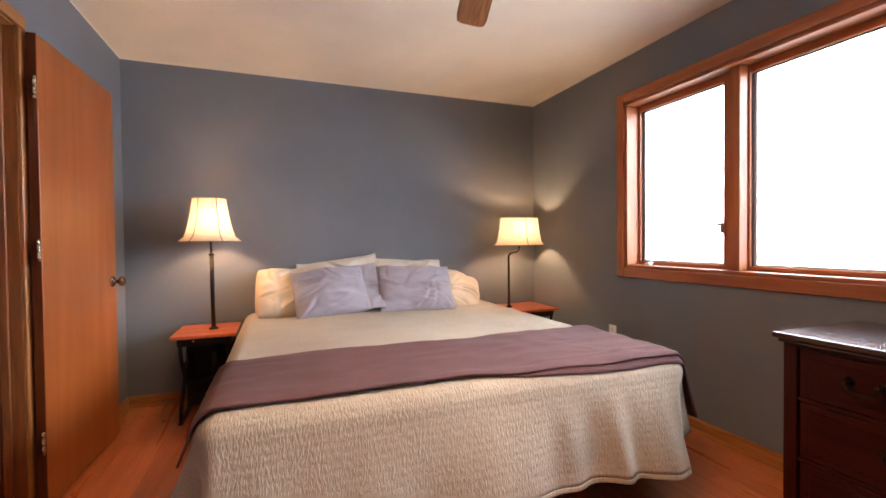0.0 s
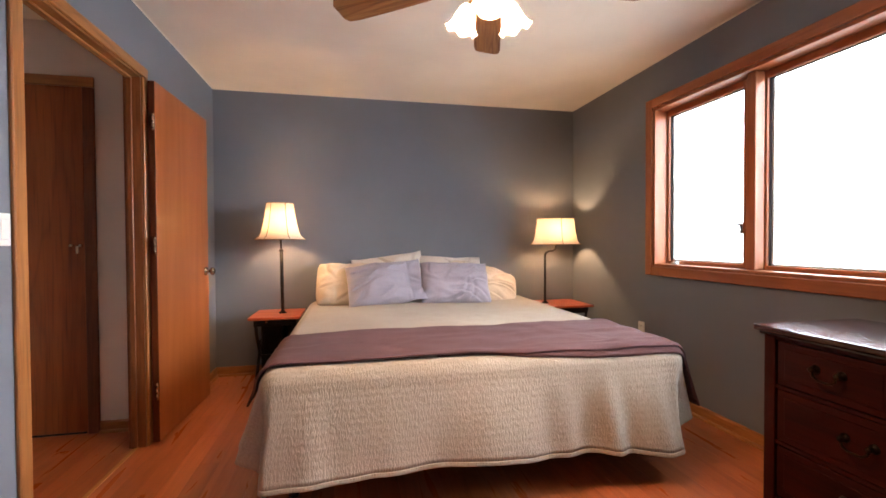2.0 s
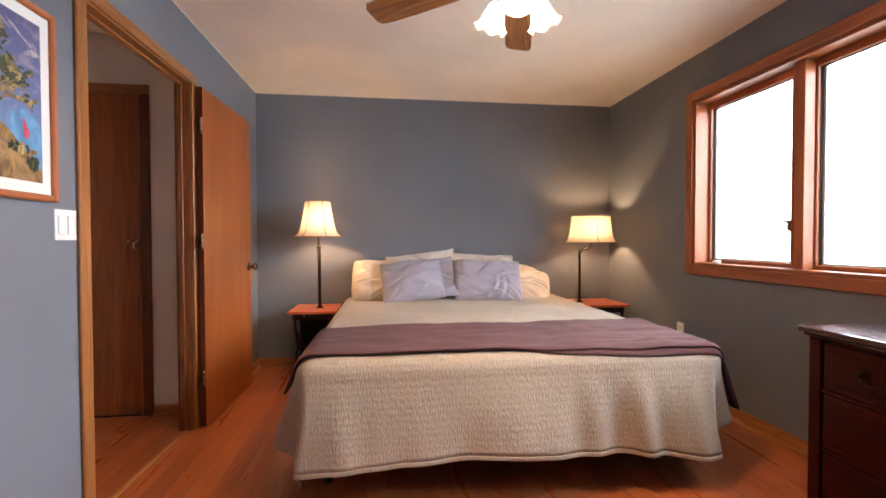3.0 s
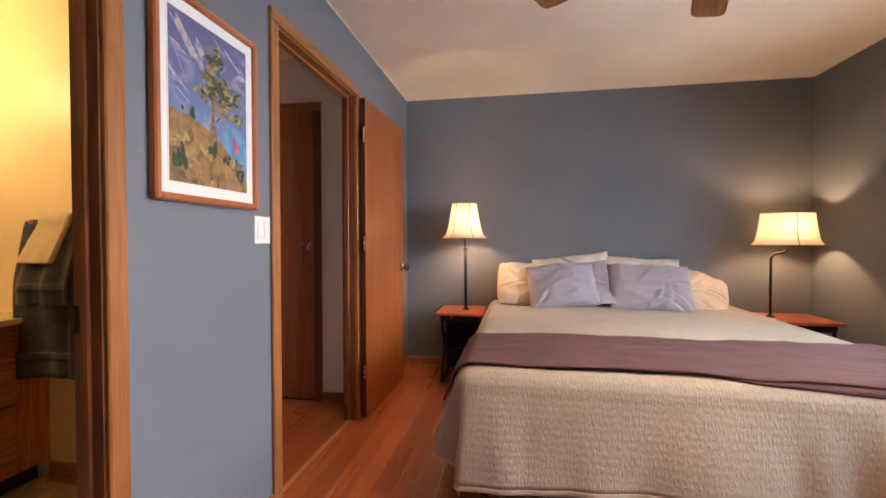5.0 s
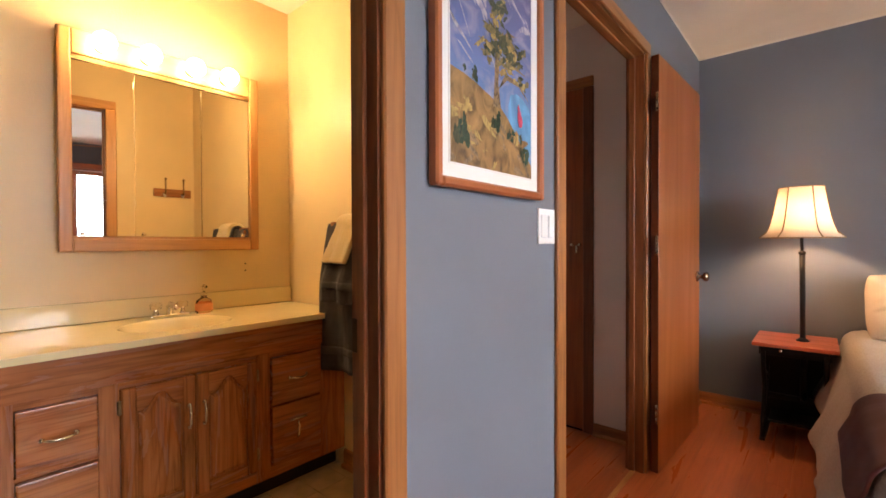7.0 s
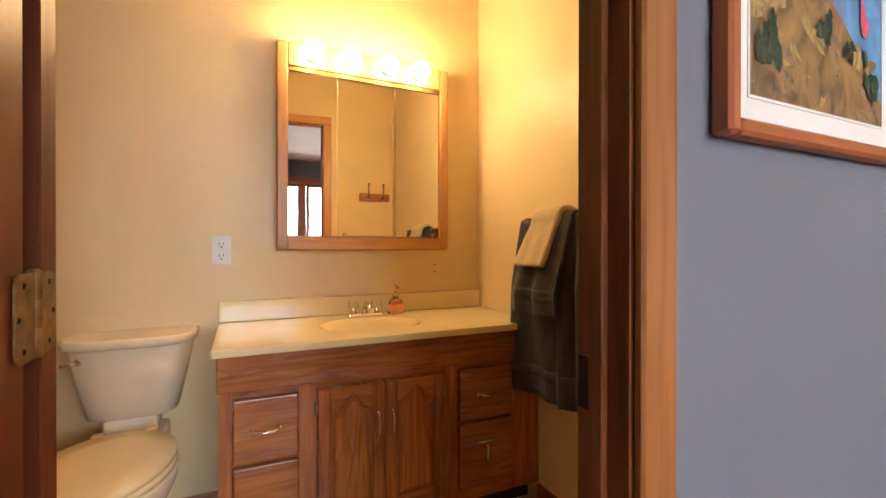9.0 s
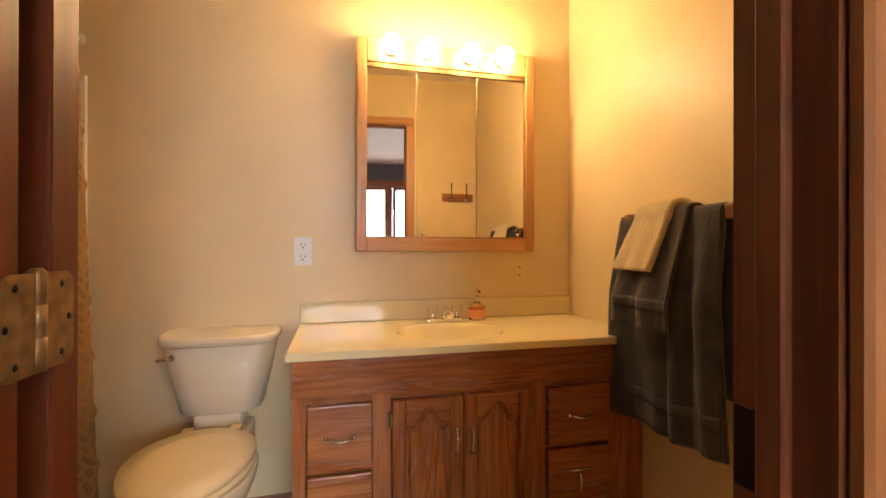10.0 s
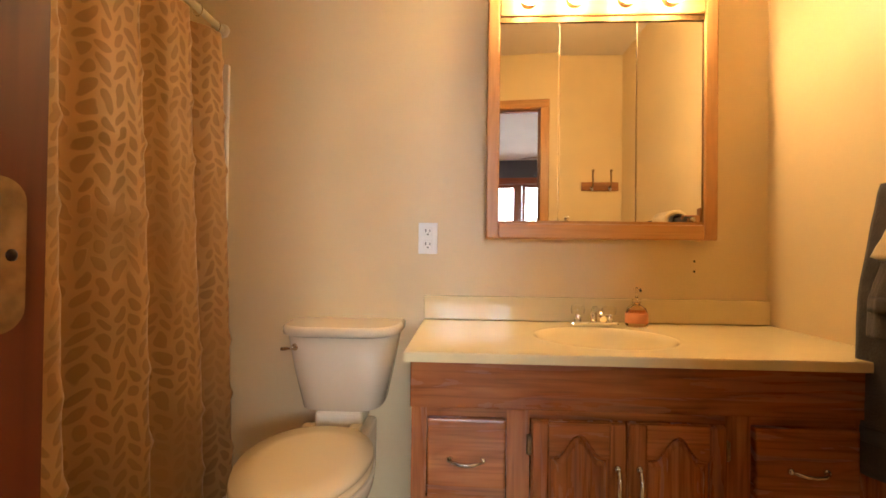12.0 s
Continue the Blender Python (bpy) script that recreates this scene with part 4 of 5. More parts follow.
    p = part("pull", tube([(x - 0.020, y - w / 2, z), (x - 0.024, y - w / 2 + 0.006, z - 0.022), (x - 0.024, y - w / 4, z - 0.034), (x - 0.024, y + w / 4, z - 0.034), (x - 0.024, y + w / 2 - 0.006, z - 0.022), (x - 0.020, y + w / 2, z)], 0.0045, 8), "bronze", parent, "dark bronze bail pull")
    for s in (-1, 1):
        part("rosette", lathe([(0.016, 0), (0.015, -0.004), (0.007, -0.008), (0.006, -0.018), (0.010, -0.022), (0.009, -0.028), (0.003, -0.031)], 14, (x, y + s * w / 2, z), "X"), "bronze", p)
    return p


def dresser():
    x0, x1, y0, y1, z1 = 2.10, 2.605, -0.05, 1.205, 0.79
    d = thing("dresser", "dark mahogany dresser with bronze bail pulls under the window", "dresser", ((x0 + x1) / 2, (y0 + y1) / 2, 0))
    ox, oy = (x0 + x1) / 2, (y0 + y1) / 2
    X0, X1, Y0, Y1 = x0 - ox, x1 - ox, y0 - oy, y1 - oy
    bm = boxes((X0 - 0.028, X1, Y0 - 0.024, Y1 + 0.024, z1 - 0.022, z1), bevel=0.007, seg=3)
    box(bm, X0 - 0.014, X1, Y0 - 0.012, Y1 + 0.012, z1 - 0.036, z1 - 0.0225, bevel=0.004)
    part("top", bm, "mahogany_top", d, "glossy mahogany top reflecting the window")
    part("body", boxes((X0 + 0.022, X1, Y0 + 0.006, Y1 - 0.006, 0.05, z1 - 0.0365)), "mahogany", d)
    for y in (Y0, Y1 - 0.045):
        part("corner_post", boxes((X0, X0 + 0.05, y, y + 0.045, 0.0, z1 - 0.0365), bevel=0.006, seg=2), "mahogany_z", d)
        part("back_post", boxes((X1 - 0.04, X1 - 0.002, y + 0.002, y + 0.043, 0.0, 0.0495)), "mahogany_z", d)
    part("plinth", boxes((X0 + 0.008, X0 + 0.022, Y0 + 0.046, Y1 - 0.046, 0.03, 0.115), bevel=0.003), "mahogany", d)
    rows = [(0.565, 0.735, 3), (0.345, 0.545, 2), (0.130, 0.325, 2)]
    for z0, zt, k in rows:
        part("drawer_rail", boxes((X0 + 0.006, X0 + 0.022, Y0 + 0.046, Y1 - 0.046, zt + 0.003, zt + 0.017)), "mahogany", d)
        span = Y1 - Y0 - 0.10
        for i in range(k):
            a = Y0 + 0.05 + span * i / k + 0.004
            b = Y0 + 0.05 + span * (i + 1) / k - 0.004
            fr = part("drawer", boxes((X0 + 0.004, X0 + 0.022, a, b, z0, zt), bevel=0.004, seg=2), "mahogany", d)
            part("drawer_panel", boxes((X0 + 0.0005, X0 + 0.0042, a + 0.030, b - 0.030, z0 + 0.026, zt - 0.026), bevel=0.0015), "mahogany", fr)
            bail_pull(fr, X0 + 0.0005, (a + b) / 2 if k == 3 else (a + b) / 2, (z0 + zt) / 2 + 0.015)


dresser()


# ---- ceiling fan ----
def ceiling_fan():
    f = thing("ceiling_fan", "ceiling fan with oak blades and lit tulip glass shades", "ceiling fan", (0.975, 1.31, CEIL))
    part("canopy", lathe([(0.065, 0), (0.065, -0.02), (0.05, -0.045), (0.02, -0.06)], 24), "brass", f)
    part("downrod", lathe([(0.012, -0.06), (0.012, -0.14)], 12), "brass", f)
    part("motor_housing", lathe([(0.03, -0.13), (0.085, -0.145), (0.115, -0.18), (0.12, -0.23), (0.10, -0.265), (0.06, -0.285), (0.05, -0.32), (0.055, -0.345), (0.03, -0.36)], 32), "brass", f)
    for i in range(5):
        ang = radians(73 + 72 * i)
        ca, sa = math.cos(ang), math.sin(ang)
        bm = bmesh.new()
        prof = [(0.19, 0.048), (0.30, 0.056), (0.45, 0.062), (0.61, 0.066), (0.655, 0.060), (0.67, 0.040)]
        tops, bots = [], []
        for r, w in prof:
            tops.append([bm.verts.new((r, s * w, 0.004 + s * w * 0.20)) for s in (-1, 1)])
            bots.append([bm.verts.new((r, s * w, -0.004 + s * w * 0.20)) for s in (-1, 1)])
        for a in range(len(prof) - 1):
            bm.faces.new((tops[a][0], tops[a + 1][0], tops[a + 1][1], tops[a][1]))
            bm.faces.new((bots[a][1], bots[a + 1][1], bots[a + 1][0], bots[a][0]))
            for s in (0, 1):
                bm.faces.new((tops[a][s], bots[a][s], bots[a + 1][s], tops[a + 1][s]))
        bm.faces.new((tops[0][0], tops[0][1], bots[0][1], bots[0][0]))
        bm.faces.new((tops[-1][0], bots[-1][0], bots[-1][1], tops[-1][1]))
        bl = part("blade", bm, "blade", f, "", (0, 0, -0.30))
        bl.rotation_euler = (0, 0, ang)
        arm = part("blade_arm", boxes((0.09, 0.22, -0.016, 0.016, -0.006, 0.002), (0.20, 0.25, -0.036, 0.036, -0.013, -0.0045), bevel=0.002), "brass", f, "", (0, 0, -0.285))
        arm.rotation_euler = (0, 0, ang)
    for i in range(3):
        ang = radians(-105 + 120 * i)
        ca, sa = math.cos(ang), math.sin(ang)
        part("lamp_arm", tube([(0.03 * ca, 0.03 * sa, -0.355), (0.07 * ca, 0.07 * sa, -0.37), (0.09 * ca, 0.09 * sa, -0.398)], 0.008), "brass", f)
        bm = bmesh.new()
        rings, seg = [], 30
        for k, (r, h) in enumerate([(0.020, 0.0), (0.030, -0.014), (0.038, -0.040), (0.044, -0.066), (0.056, -0.088), (0.062, -0.095)]):
            rr = []
            for j in range(seg):
                q = 2 * math.pi * j / seg
                ruf = 1 + (0.10 * math.cos(6 * q)) * (k / 5) ** 3
                rr.append(bm.verts.new((r * ruf * math.cos(q), r * ruf * math.sin(q), h + 0.008 * (k / 5) ** 3 * math.cos(6 * q))))
            rings.append(rr)
        skin(bm, rings, cap=False)
        sh = part("tulip_shade", bm, "tulip", f, "lit frosted glass tulip shade", (0.085 * ca, 0.085 * sa, -0.392))
        sh.rotation_euler = Vector((0.42 * ca, 0.42 * sa, -1)).to_track_quat("-Z", "Y").to_euler()
        part("bulb", ball(0.013, (0.095 * ca, 0.095 * sa, -0.418), 12, 1.2), "bulb", f, "lit bulb")
        bulb_light("fan_light", 0.975 + 0.108 * ca, 1.31 + 0.108 * sa, CEIL - 0.452, 22.5, 0.016, (1.0, 0.60, 0.30))
    return f


ceiling_fan()


def smoke_detector():
    s = thing("smoke_detector", "round beige smoke detector on the ceiling", "smoke detector", (0.0, 2.0, CEIL))
    part("housing", lathe([(0.070, 0.0), (0.070, -0.012), (0.064, -0.028), (0.050, -0.034), (0.010, -0.035)], 32), "detector", s)
    for y in (-0.012, 0.012):
        part("vent_slot", lathe([(0.006, -0.030), (0.006, -0.0335), (0.002, -0.034)], 10, (0.056, y, 0)), "dark_slot", s)
    part("test_button", lathe([(0.012, -0.034), (0.011, -0.038), (0.003, -0.039)], 16), "detector", s)


smoke_detector()


# ---- painting, switch, outlet ----
def painting():
    y0, y1, z0, z1, x = 0.902, 1.380, 1.254, 1.882, WEST
    p = thing("painting", "framed painting of a windswept tree on a hillside", "painting", (x, (y0 + y1) / 2, (z0 + z1) / 2))
    hw, hh, f = (y1 - y0) / 2, (z1 - z0) / 2, 0.022
    part("frame", boxes((0.001, 0.030, -hw, -hw + f, -hh, hh), bevel=0.005), "win", p)
    part("frame", boxes((0.001, 0.030, hw - f, hw, -hh, hh), bevel=0.005), "win", p)
    part("frame_rail", boxes((0.001, 0.030, -hw + f, hw - f, hh - f, hh), bevel=0.005), "win_y", p)
    part("frame_rail", boxes((0.001, 0.030, -hw + f, hw - f, -hh, -hh + f), bevel=0.005), "win_y", p)
    part("mat", boxes((0.002, 0.016, -hw + f, hw - f, -hh + f, hh - f)), "mat", p)
    iw, ih = hw - f - 0.036, hh - f - 0.036

    def canvas(name, color, dark, scale, strength=0.5):
        m, t, b = nodes_of(name)
        n = node(t, "ShaderNodeTexNoise", Scale=scale, Detail=6, Distortion=1.5)
        t.links.new(coords(t, (1, 1.6, 1)), n.inputs[0])
        t.links.new(ramp(t, n.outputs[0], [(0.30, dark), (0.50, color), (0.72, shade_of(color, 1.5))]), b.inputs["Base Color"])
        b.inputs["Roughness"].default_value = 0.55
        bump(t, n.outputs[0], strength, 0.003, b)
        M[name] = m

    m, t, b = nodes_of("painted_sky")
    n = node(t, "ShaderNodeTexNoise", Scale=5, Detail=6, Distortion=2.0)
    t.links.new(coords(t, (1, 1.3, 2.2)), n.inputs[0])
    g = t.nodes.new("ShaderNodeSeparateXYZ")
    t.links.new(coords(t, (1, 1, 1.7)), g.inputs[0])
    mr = t.nodes.new("ShaderNodeMapRange")
    mr.inputs[1].default_value, mr.inputs[2].default_value = -0.4, 0.45
    t.links.new(g.outputs[2], mr.inputs[0])
    base = ramp(t, mr.outputs[0], [(0.0, (0.12, 0.29, 0.48)), (0.5, (0.115, 0.155, 0.34)), (1.0, (0.105, 0.088, 0.19))])
    cl = ramp(t, n.outputs[0], [(0.50, (0, 0, 0)), (0.72, (0.8, 0.8, 0.8))])
    t.links.new(mixed(t, cl, base, (0.32, 0.29, 0.36)), b.inputs["Base Color"])
    b.inputs["Roughness"].default_value = 0.5
    M["painted_sky"] = m
    canvas("painted_hill", (0.26, 0.145, 0.048), (0.085, 0.050, 0.020), 11)
    canvas("painted_leaf", (0.045, 0.052, 0.020), (0.010, 0.018, 0.010), 40)
    canvas("painted_leaf_light", (0.17, 0.125, 0.045), (0.05, 0.05, 0.02), 40)
    canvas("painted_ochre", (0.34, 0.23, 0.07), (0.16, 0.10, 0.03), 30)
    canvas("painted_bark", (0.22, 0.14, 0.07), (0.05, 0.035, 0.02), 40)
    canvas("painted_bush", (0.020, 0.045, 0.02), (0.006, 0.015, 0.01), 40)
    canvas("painted_red", (0.60, 0.09, 0.14), (0.42, 0.04, 0.07), 30)
    canvas("painted_low_sky", (0.11, 0.27, 0.46), (0.085, 0.20, 0.37), 8)
    canvas("painted_cloud", (0.42, 0.36, 0.36), (0.20, 0.18, 0.28), 25)
    part("sky", boxes((0.016, 0.0165, -iw, iw, -ih, ih)), "painted_sky", p)
    rng = random.Random(4)

    def flat(name, pts, layer, material):
        """A painted shape in one layer of paint, as fractions of the picture."""
        bm = bmesh.new()
        front = [bm.verts.new((0.0166 + layer * 0.0003, u * iw, v * ih)) for u, v in pts]
        bm.faces.new(front)
        return part(name, bm, material, p)

    def dab(name, u, v, ru, rv, layer, material, turn=0.0, rough_=0.25):
        pts = []
        for i in range(13):
            a = 2 * math.pi * i / 13
            k = 1 + rng.uniform(-rough_, rough_)
            du, dv = ru * k * math.cos(a), rv * k * math.sin(a)
            pts.append((max(-1, min(1, u + du * math.cos(turn) - dv * math.sin(turn))), max(-1, min(1, v + du * math.sin(turn) + dv * math.cos(turn)))))
        return flat(name, pts, layer, material)

    dab("horizon_glow", 0.75, -0.45, 0.42, 0.30, 0.1, "painted_low_sky", -0.5, 0.1)
    for u, v, ru, rv, turn in ((-0.62, 0.72, 0.34, 0.05, -0.7), (-0.45, 0.62, 0.26, 0.045, -0.5), (-0.80, 0.58, 0.16, 0.03, -0.3), (-0.30, 0.70, 0.14, 0.06, -0.9), (0.80, 0.60, 0.20, 0.035, 0.2), (0.55, 0.78, 0.22, 0.02, -0.4)):
        dab("cloud", u, v, ru, rv, 0.3 + 0.05 * (u + 1), "painted_cloud", turn, 0.45)
    for i in range(9):
        dab("cloud_streak", rng.uniform(-1, 1), rng.uniform(0.0, 0.95), rng.uniform(0.1, 0.3), rng.uniform(0.006, 0.014), 0.5 + i * 0.02, "painted_cloud", rng.uniform(-0.9, -0.4), 0.4)
    hill = [(-1, -1), (1, -1), (1, -0.86), (0.78, -0.72), (0.52, -0.55), (0.30, -0.42), (0.08, -0.32), (-0.2, -0.26), (-0.5, -0.20), (-0.75, -0.17), (-1, -0.15)]
    flat("hillside", hill, 1, "painted_hill")
    for i in range(40):
        uu = rng.uniform(-1, 0.9)
        dab("hill_stroke", uu, rng.uniform(-0.96, -0.30 - 0.33 * (uu + 1) / 2), rng.uniform(0.05, 0.18), rng.uniform(0.02, 0.05), 1.1 + i * 0.02, ("painted_hill", "painted_ochre", "painted_hill", "painted_bark")[i % 4], rng.uniform(-0.8, 0.5), 0.5)
    flat("trunk", [(-0.06, -0.36), (0.14, -0.36), (0.07, -0.12), (0.10, 0.15), (0.02, 0.42), (-0.06, 0.78), (-0.12, 0.78), (-0.06, 0.42), (-0.01, 0.1), (-0.03, -0.15)], 2, "painted_bark")
    for pts in ([(0.06, -0.18), (0.30, -0.04), (0.62, -0.05), (0.95, -0.18), (0.62, 0.0), (0.26, 0.02)], [(0.05, -0.05), (0.4, 0.12), (0.85, 0.10), (0.42, 0.16)], [(0.02, 0.1), (-0.25, 0.22), (-0.42, 0.24), (-0.2, 0.26)], [(0.06, 0.25), (0.35, 0.42), (0.55, 0.46), (0.3, 0.46)]):
        flat("branch", pts, 2.5, "painted_bark")
    i = 0
    for cu, cv, su, sv, count in ((0.22, 0.20, 0.24, 0.10, 34), (0.55, 0.30, 0.16, 0.07, 18), (-0.15, 0.20, 0.10, 0.05, 9), (0.05, 0.55, 0.09, 0.07, 12), (0.12, 0.72, 0.07, 0.05, 7), (0.70, -0.02, 0.12, 0.03, 7), (-0.08, 0.36, 0.06, 0.05, 6)):
        for k in range(count):
            i += 1
            dab("foliage", cu + rng.gauss(0, su), cv + rng.gauss(0, sv), rng.uniform(0.05, 0.14), rng.uniform(0.018, 0.042), 3 + i * 0.045, ("painted_leaf", "painted_leaf_light", "painted_leaf", "painted_ochre")[i % 4] if i % 8 else "painted_leaf", rng.uniform(-0.5, 0.6), 0.45)
    for u, v, ru, rv in ((-0.78, -0.66, 0.17, 0.20), (-0.02, -0.52, 0.12, 0.12), (0.76, -0.78, 0.13, 0.13), (-0.50, -0.14, 0.07, 0.07), (0.38, -0.60, 0.11, 0.06), (-0.72, -0.12, 0.03, 0.05)):
        for k in range(9):
            dab("bush", u + rng.gauss(0, 0.4) * ru, v + rng.gauss(0, 0.45) * rv, ru * rng.uniform(0.2, 0.5), rv * rng.uniform(0.25, 0.6), 8 + 0.04 * k, "painted_bush" if k % 4 else "painted_leaf", rng.uniform(-0.4, 0.4), 0.45)
    dab("red_shape", 0.62, -0.36, 0.055, 0.10, 9, "painted_red", 0.12, 0.25)
    dab("red_shape", 0.66, -0.42, 0.060, 0.06, 9.2, "painted_red", 0.2, 0.25)
    part("glazing_lip", boxes((0.016, 0.0175, -iw - 0.004, -iw, -ih - 0.004, ih + 0.004), (0.016, 0.0175, iw, iw + 0.004, -ih - 0.004, ih + 0.004),
                              (0.016, 0.0175, -iw, iw, ih, ih + 0.004), (0.016, 0.0175, -iw, iw, -ih - 0.004, -ih)), "mat", p)


painting()


def switch_plate():
    s = thing("light_switch", "white double rocker switch plate beside the doorway", "light switch", (WEST, 1.4445, 1.179))
    part("plate", boxes((0.0, 0.006, -0.0565, 0.0465, -0.054, 0.054), bevel=0.002, seg=2), "white_plastic", s)
    for y in (-0.028, 0.018):
        part("rocker", boxes((0.006, 0.010, y - 0.016, y + 0.016, -0.033, 0.033), bevel=0.0015), "white_plastic", s)
        part("rocker_gap", boxes((0.0061, 0.0068, y - 0.018, y + 0.018, -0.035, 0.035)), "alu", s)


def outlet(x, y, z, face, label):
    s = thing("wall_outlet", label, "wall outlet", (x, y, z), "wall outlets", rz=0 if face > 0 else math.pi)
    part("plate", boxes((0.0, 0.006, -0.035, 0.035, -0.057, 0.057), bevel=0.002, seg=2), "white_plastic", s)
    for q in (-0.024, 0.024):
        r = part("receptacle", boxes((0.006, 0.0085, -0.016, 0.016, q - 0.017, q + 0.017), bevel=0.002), "white_plastic", s)
        part("slots", boxes((0.0086, 0.0090, -0.009, -0.006, q - 0.002, q + 0.009), (0.0086, 0.0090, 0.006, 0.009, q - 0.001, q + 0.008), (0.0086, 0.0090, -0.003, 0.003, q - 0.012, q - 0.007)), "dark_slot", r)


switch_plate()
outlet(EAST, 2.675, 0.455, -1, "white wall outlet low beside the bed")
outlet(BX0, 0.293, 1.100, 1, "white wall outlet beside the mirror cabinet")


# ---- bathroom: vanity ----
VX, VY0, VY1, VTOP = -1.765, 0.300, BY1 - 0.003, 0.803


def arch_panel(y0, y1, z0, z1, x, depth, rise):
    """Raised cathedral panel, standing out along x."""
    bm = bmesh.new()
    n = 14
    out = [(y0, z0), (y1, z0)]
    for i in range(n + 1):
        s = i / n
        y = y1 + (y0 - y1) * s
        k = abs(2 * s - 1)
        up = rise * (0.5 + 0.5 * math.cos(math.pi * min(1, k / 0.78)))
        out.append((y, z1 - rise + up))
    cy, cz = (y0 + y1) / 2, (z0 + z1) / 2
    back = [bm.verts.new((x, y, z)) for y, z in out]
    mid = [bm.verts.new((x + depth * 0.35, y, z)) for y, z in out]
    top = [bm.verts.new((x + depth, cy + (y - cy) * 0.85, cz + (z - cz) * 0.93)) for y, z in out]
    k = len(out)
    for a, b in ((back, mid), (mid, top)):
        for i in range(k):
            bm.faces.new((a[i], a[(i + 1) % k], b[(i + 1) % k], b[i]))
    bm.faces.new(top)
    return bm


def arch_rail(y0, y1, z_low, z1, rise, x0, x1):
    """Top rail of a cathedral door, hollowed underneath to follow the panel's arch."""
    bm = bmesh.new()
    n = 16
    cols = []
    for i in range(n + 1):
        s = i / n
        k = abs(2 * s - 1)
        low = z_low + rise * (0.5 + 0.5 * math.cos(math.pi * min(1, k / 0.78)))
        y = y0 + (y1 - y0) * s
        cols.append([bm.verts.new(p) for p in ((x0, y, low), (x1 - 0.003, y, low), (x1, y, low + 0.004), (x1, y, z1), (x0, y, z1))])
    for a, b in zip(cols, cols[1:]):
        for i in range(5):
            bm.faces.new((a[i], a[(i + 1) % 5], b[(i + 1) % 5], b[i]))
    bm.faces.new(cols[0])
    bm.faces.new(list(reversed(cols[-1])))
    return bm


def cup_pull(parent, x, y, z, vertical=False):
    w = 0.040
    pts = [(0, -w, 0), (0.014, -w + 0.006, 0), (0.022, -w / 2, -0.002), (0.024, 0, -0.003), (0.022, w / 2, -0.002), (0.014, w - 0.006, 0), (0, w, 0)]
    if vertical:
        pts = [(a, c, b) for a, b, c in pts]
    p = part("pull", tube([(x + a, y + b, z + c) for a, b, c in pts], 0.0048, 8), "nickel", parent, "antique brass and nickel pull")
    for s in (-1, 1):
        dy, dz = (0, s * w) if vertical else (s * w, 0)
        part("pull_base", ball(0.0085, (x + 0.002, y + dy, z + dz), 10, 1.0), "nickel", p)
    return p


def vanity():
    v = thing("vanity_cabinet", "stained oak vanity cabinet with arched door panels", "vanity", (BX0, VY0, BFLOOR))
    ox, oy, oz = BX0, VY0, BFLOOR
    X, L = VX - ox, VY1 - oy
    zt = 0.784 - oz
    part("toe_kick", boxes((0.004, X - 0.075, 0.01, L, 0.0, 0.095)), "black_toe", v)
    part("carcass", boxes((0.004, X - 0.02, 0.0, L, 0.095, 0.60), (0.004, X - 0.02, 0.0, 0.018, 0.6, zt), (0.004, 0.02, 0.018, L, 0.6, zt)), "vanity", v)

    def Y(y):
        return y - oy

    def Z(z):
        return z - oz
    for y0, y1 in ((0.300, 0.338), (0.534, 0.590), (1.052, 1.112), (1.352, VY1)):
        part("stile", boxes((X - 0.0195, X, Y(y0), Y(y1), 0.095, Z(0.668))), "vanity", v)
    for y0, y1 in ((0.338, 0.534), (1.112, 1.352)):
        part("rail", boxes((X - 0.0195, X - 0.001, Y(y0), Y(y1), Z(0.437), Z(0.448))), "vanity_y", v)
        part("rail", boxes((X - 0.0195, X - 0.001, Y(y0), Y(y1), 0.095, Z(0.190))), "vanity_y", v)
        part("rail", boxes((X - 0.0195, X - 0.001, Y(y0), Y(y1), Z(0.646), Z(0.668))), "vanity_y", v)
    part("rail", boxes((X - 0.0195, X - 0.001, Y(0.590), Y(1.052), 0.095, Z(0.190))), "vanity_y", v)
    part("rail", boxes((X - 0.0195, X - 0.001, Y(0.590), Y(1.052), Z(0.646), Z(0.668))), "vanity_y", v)
    part("apron", boxes((X - 0.0195, X + 0.012, Y(0.297), L, Z(0.669), zt), bevel=0.004, seg=2), "vanity_y", v)
    for y0, y1 in ((0.338, 0.534), (1.112, 1.352)):
        for z0, z1 in ((0.450, 0.645), (0.192, 0.435)):
            d = part("drawer", boxes((X - 0.018, X + 0.016, Y(y0) + 0.003, Y(y1) - 0.003, Z(z0), Z(z1)), bevel=0.006, seg=2), "vanity_y", v)
            mid_y, mid_z = Y((y0 + y1) / 2), Z((z0 + z1) / 2)
            if y0 > 1 and z0 < 0.3:
                mid_z += 0.045
                part("pull_plate", tube([(X + 0.017, mid_y - 0.040, mid_z), (X + 0.021, mid_y, mid_z + 0.002), (X + 0.017, mid_y + 0.040, mid_z)], 0.0045, 8), "nickel", d)
                part("pull", tube([(X + 0.018, mid_y, mid_z - 0.010), (X + 0.026, mid_y, mid_z - 0.030), (X + 0.024, mid_y, mid_z - 0.062), (X + 0.017, mid_y, mid_z - 0.080)], 0.0055, 8), "nickel", d, "loose nickel pull hanging down")
            else:
                cup_pull(d, X + 0.016, mid_y, mid_z)
    for y0, y1, hy in ((0.592, 0.818, 0.795), (0.822, 1.050, 0.846)):
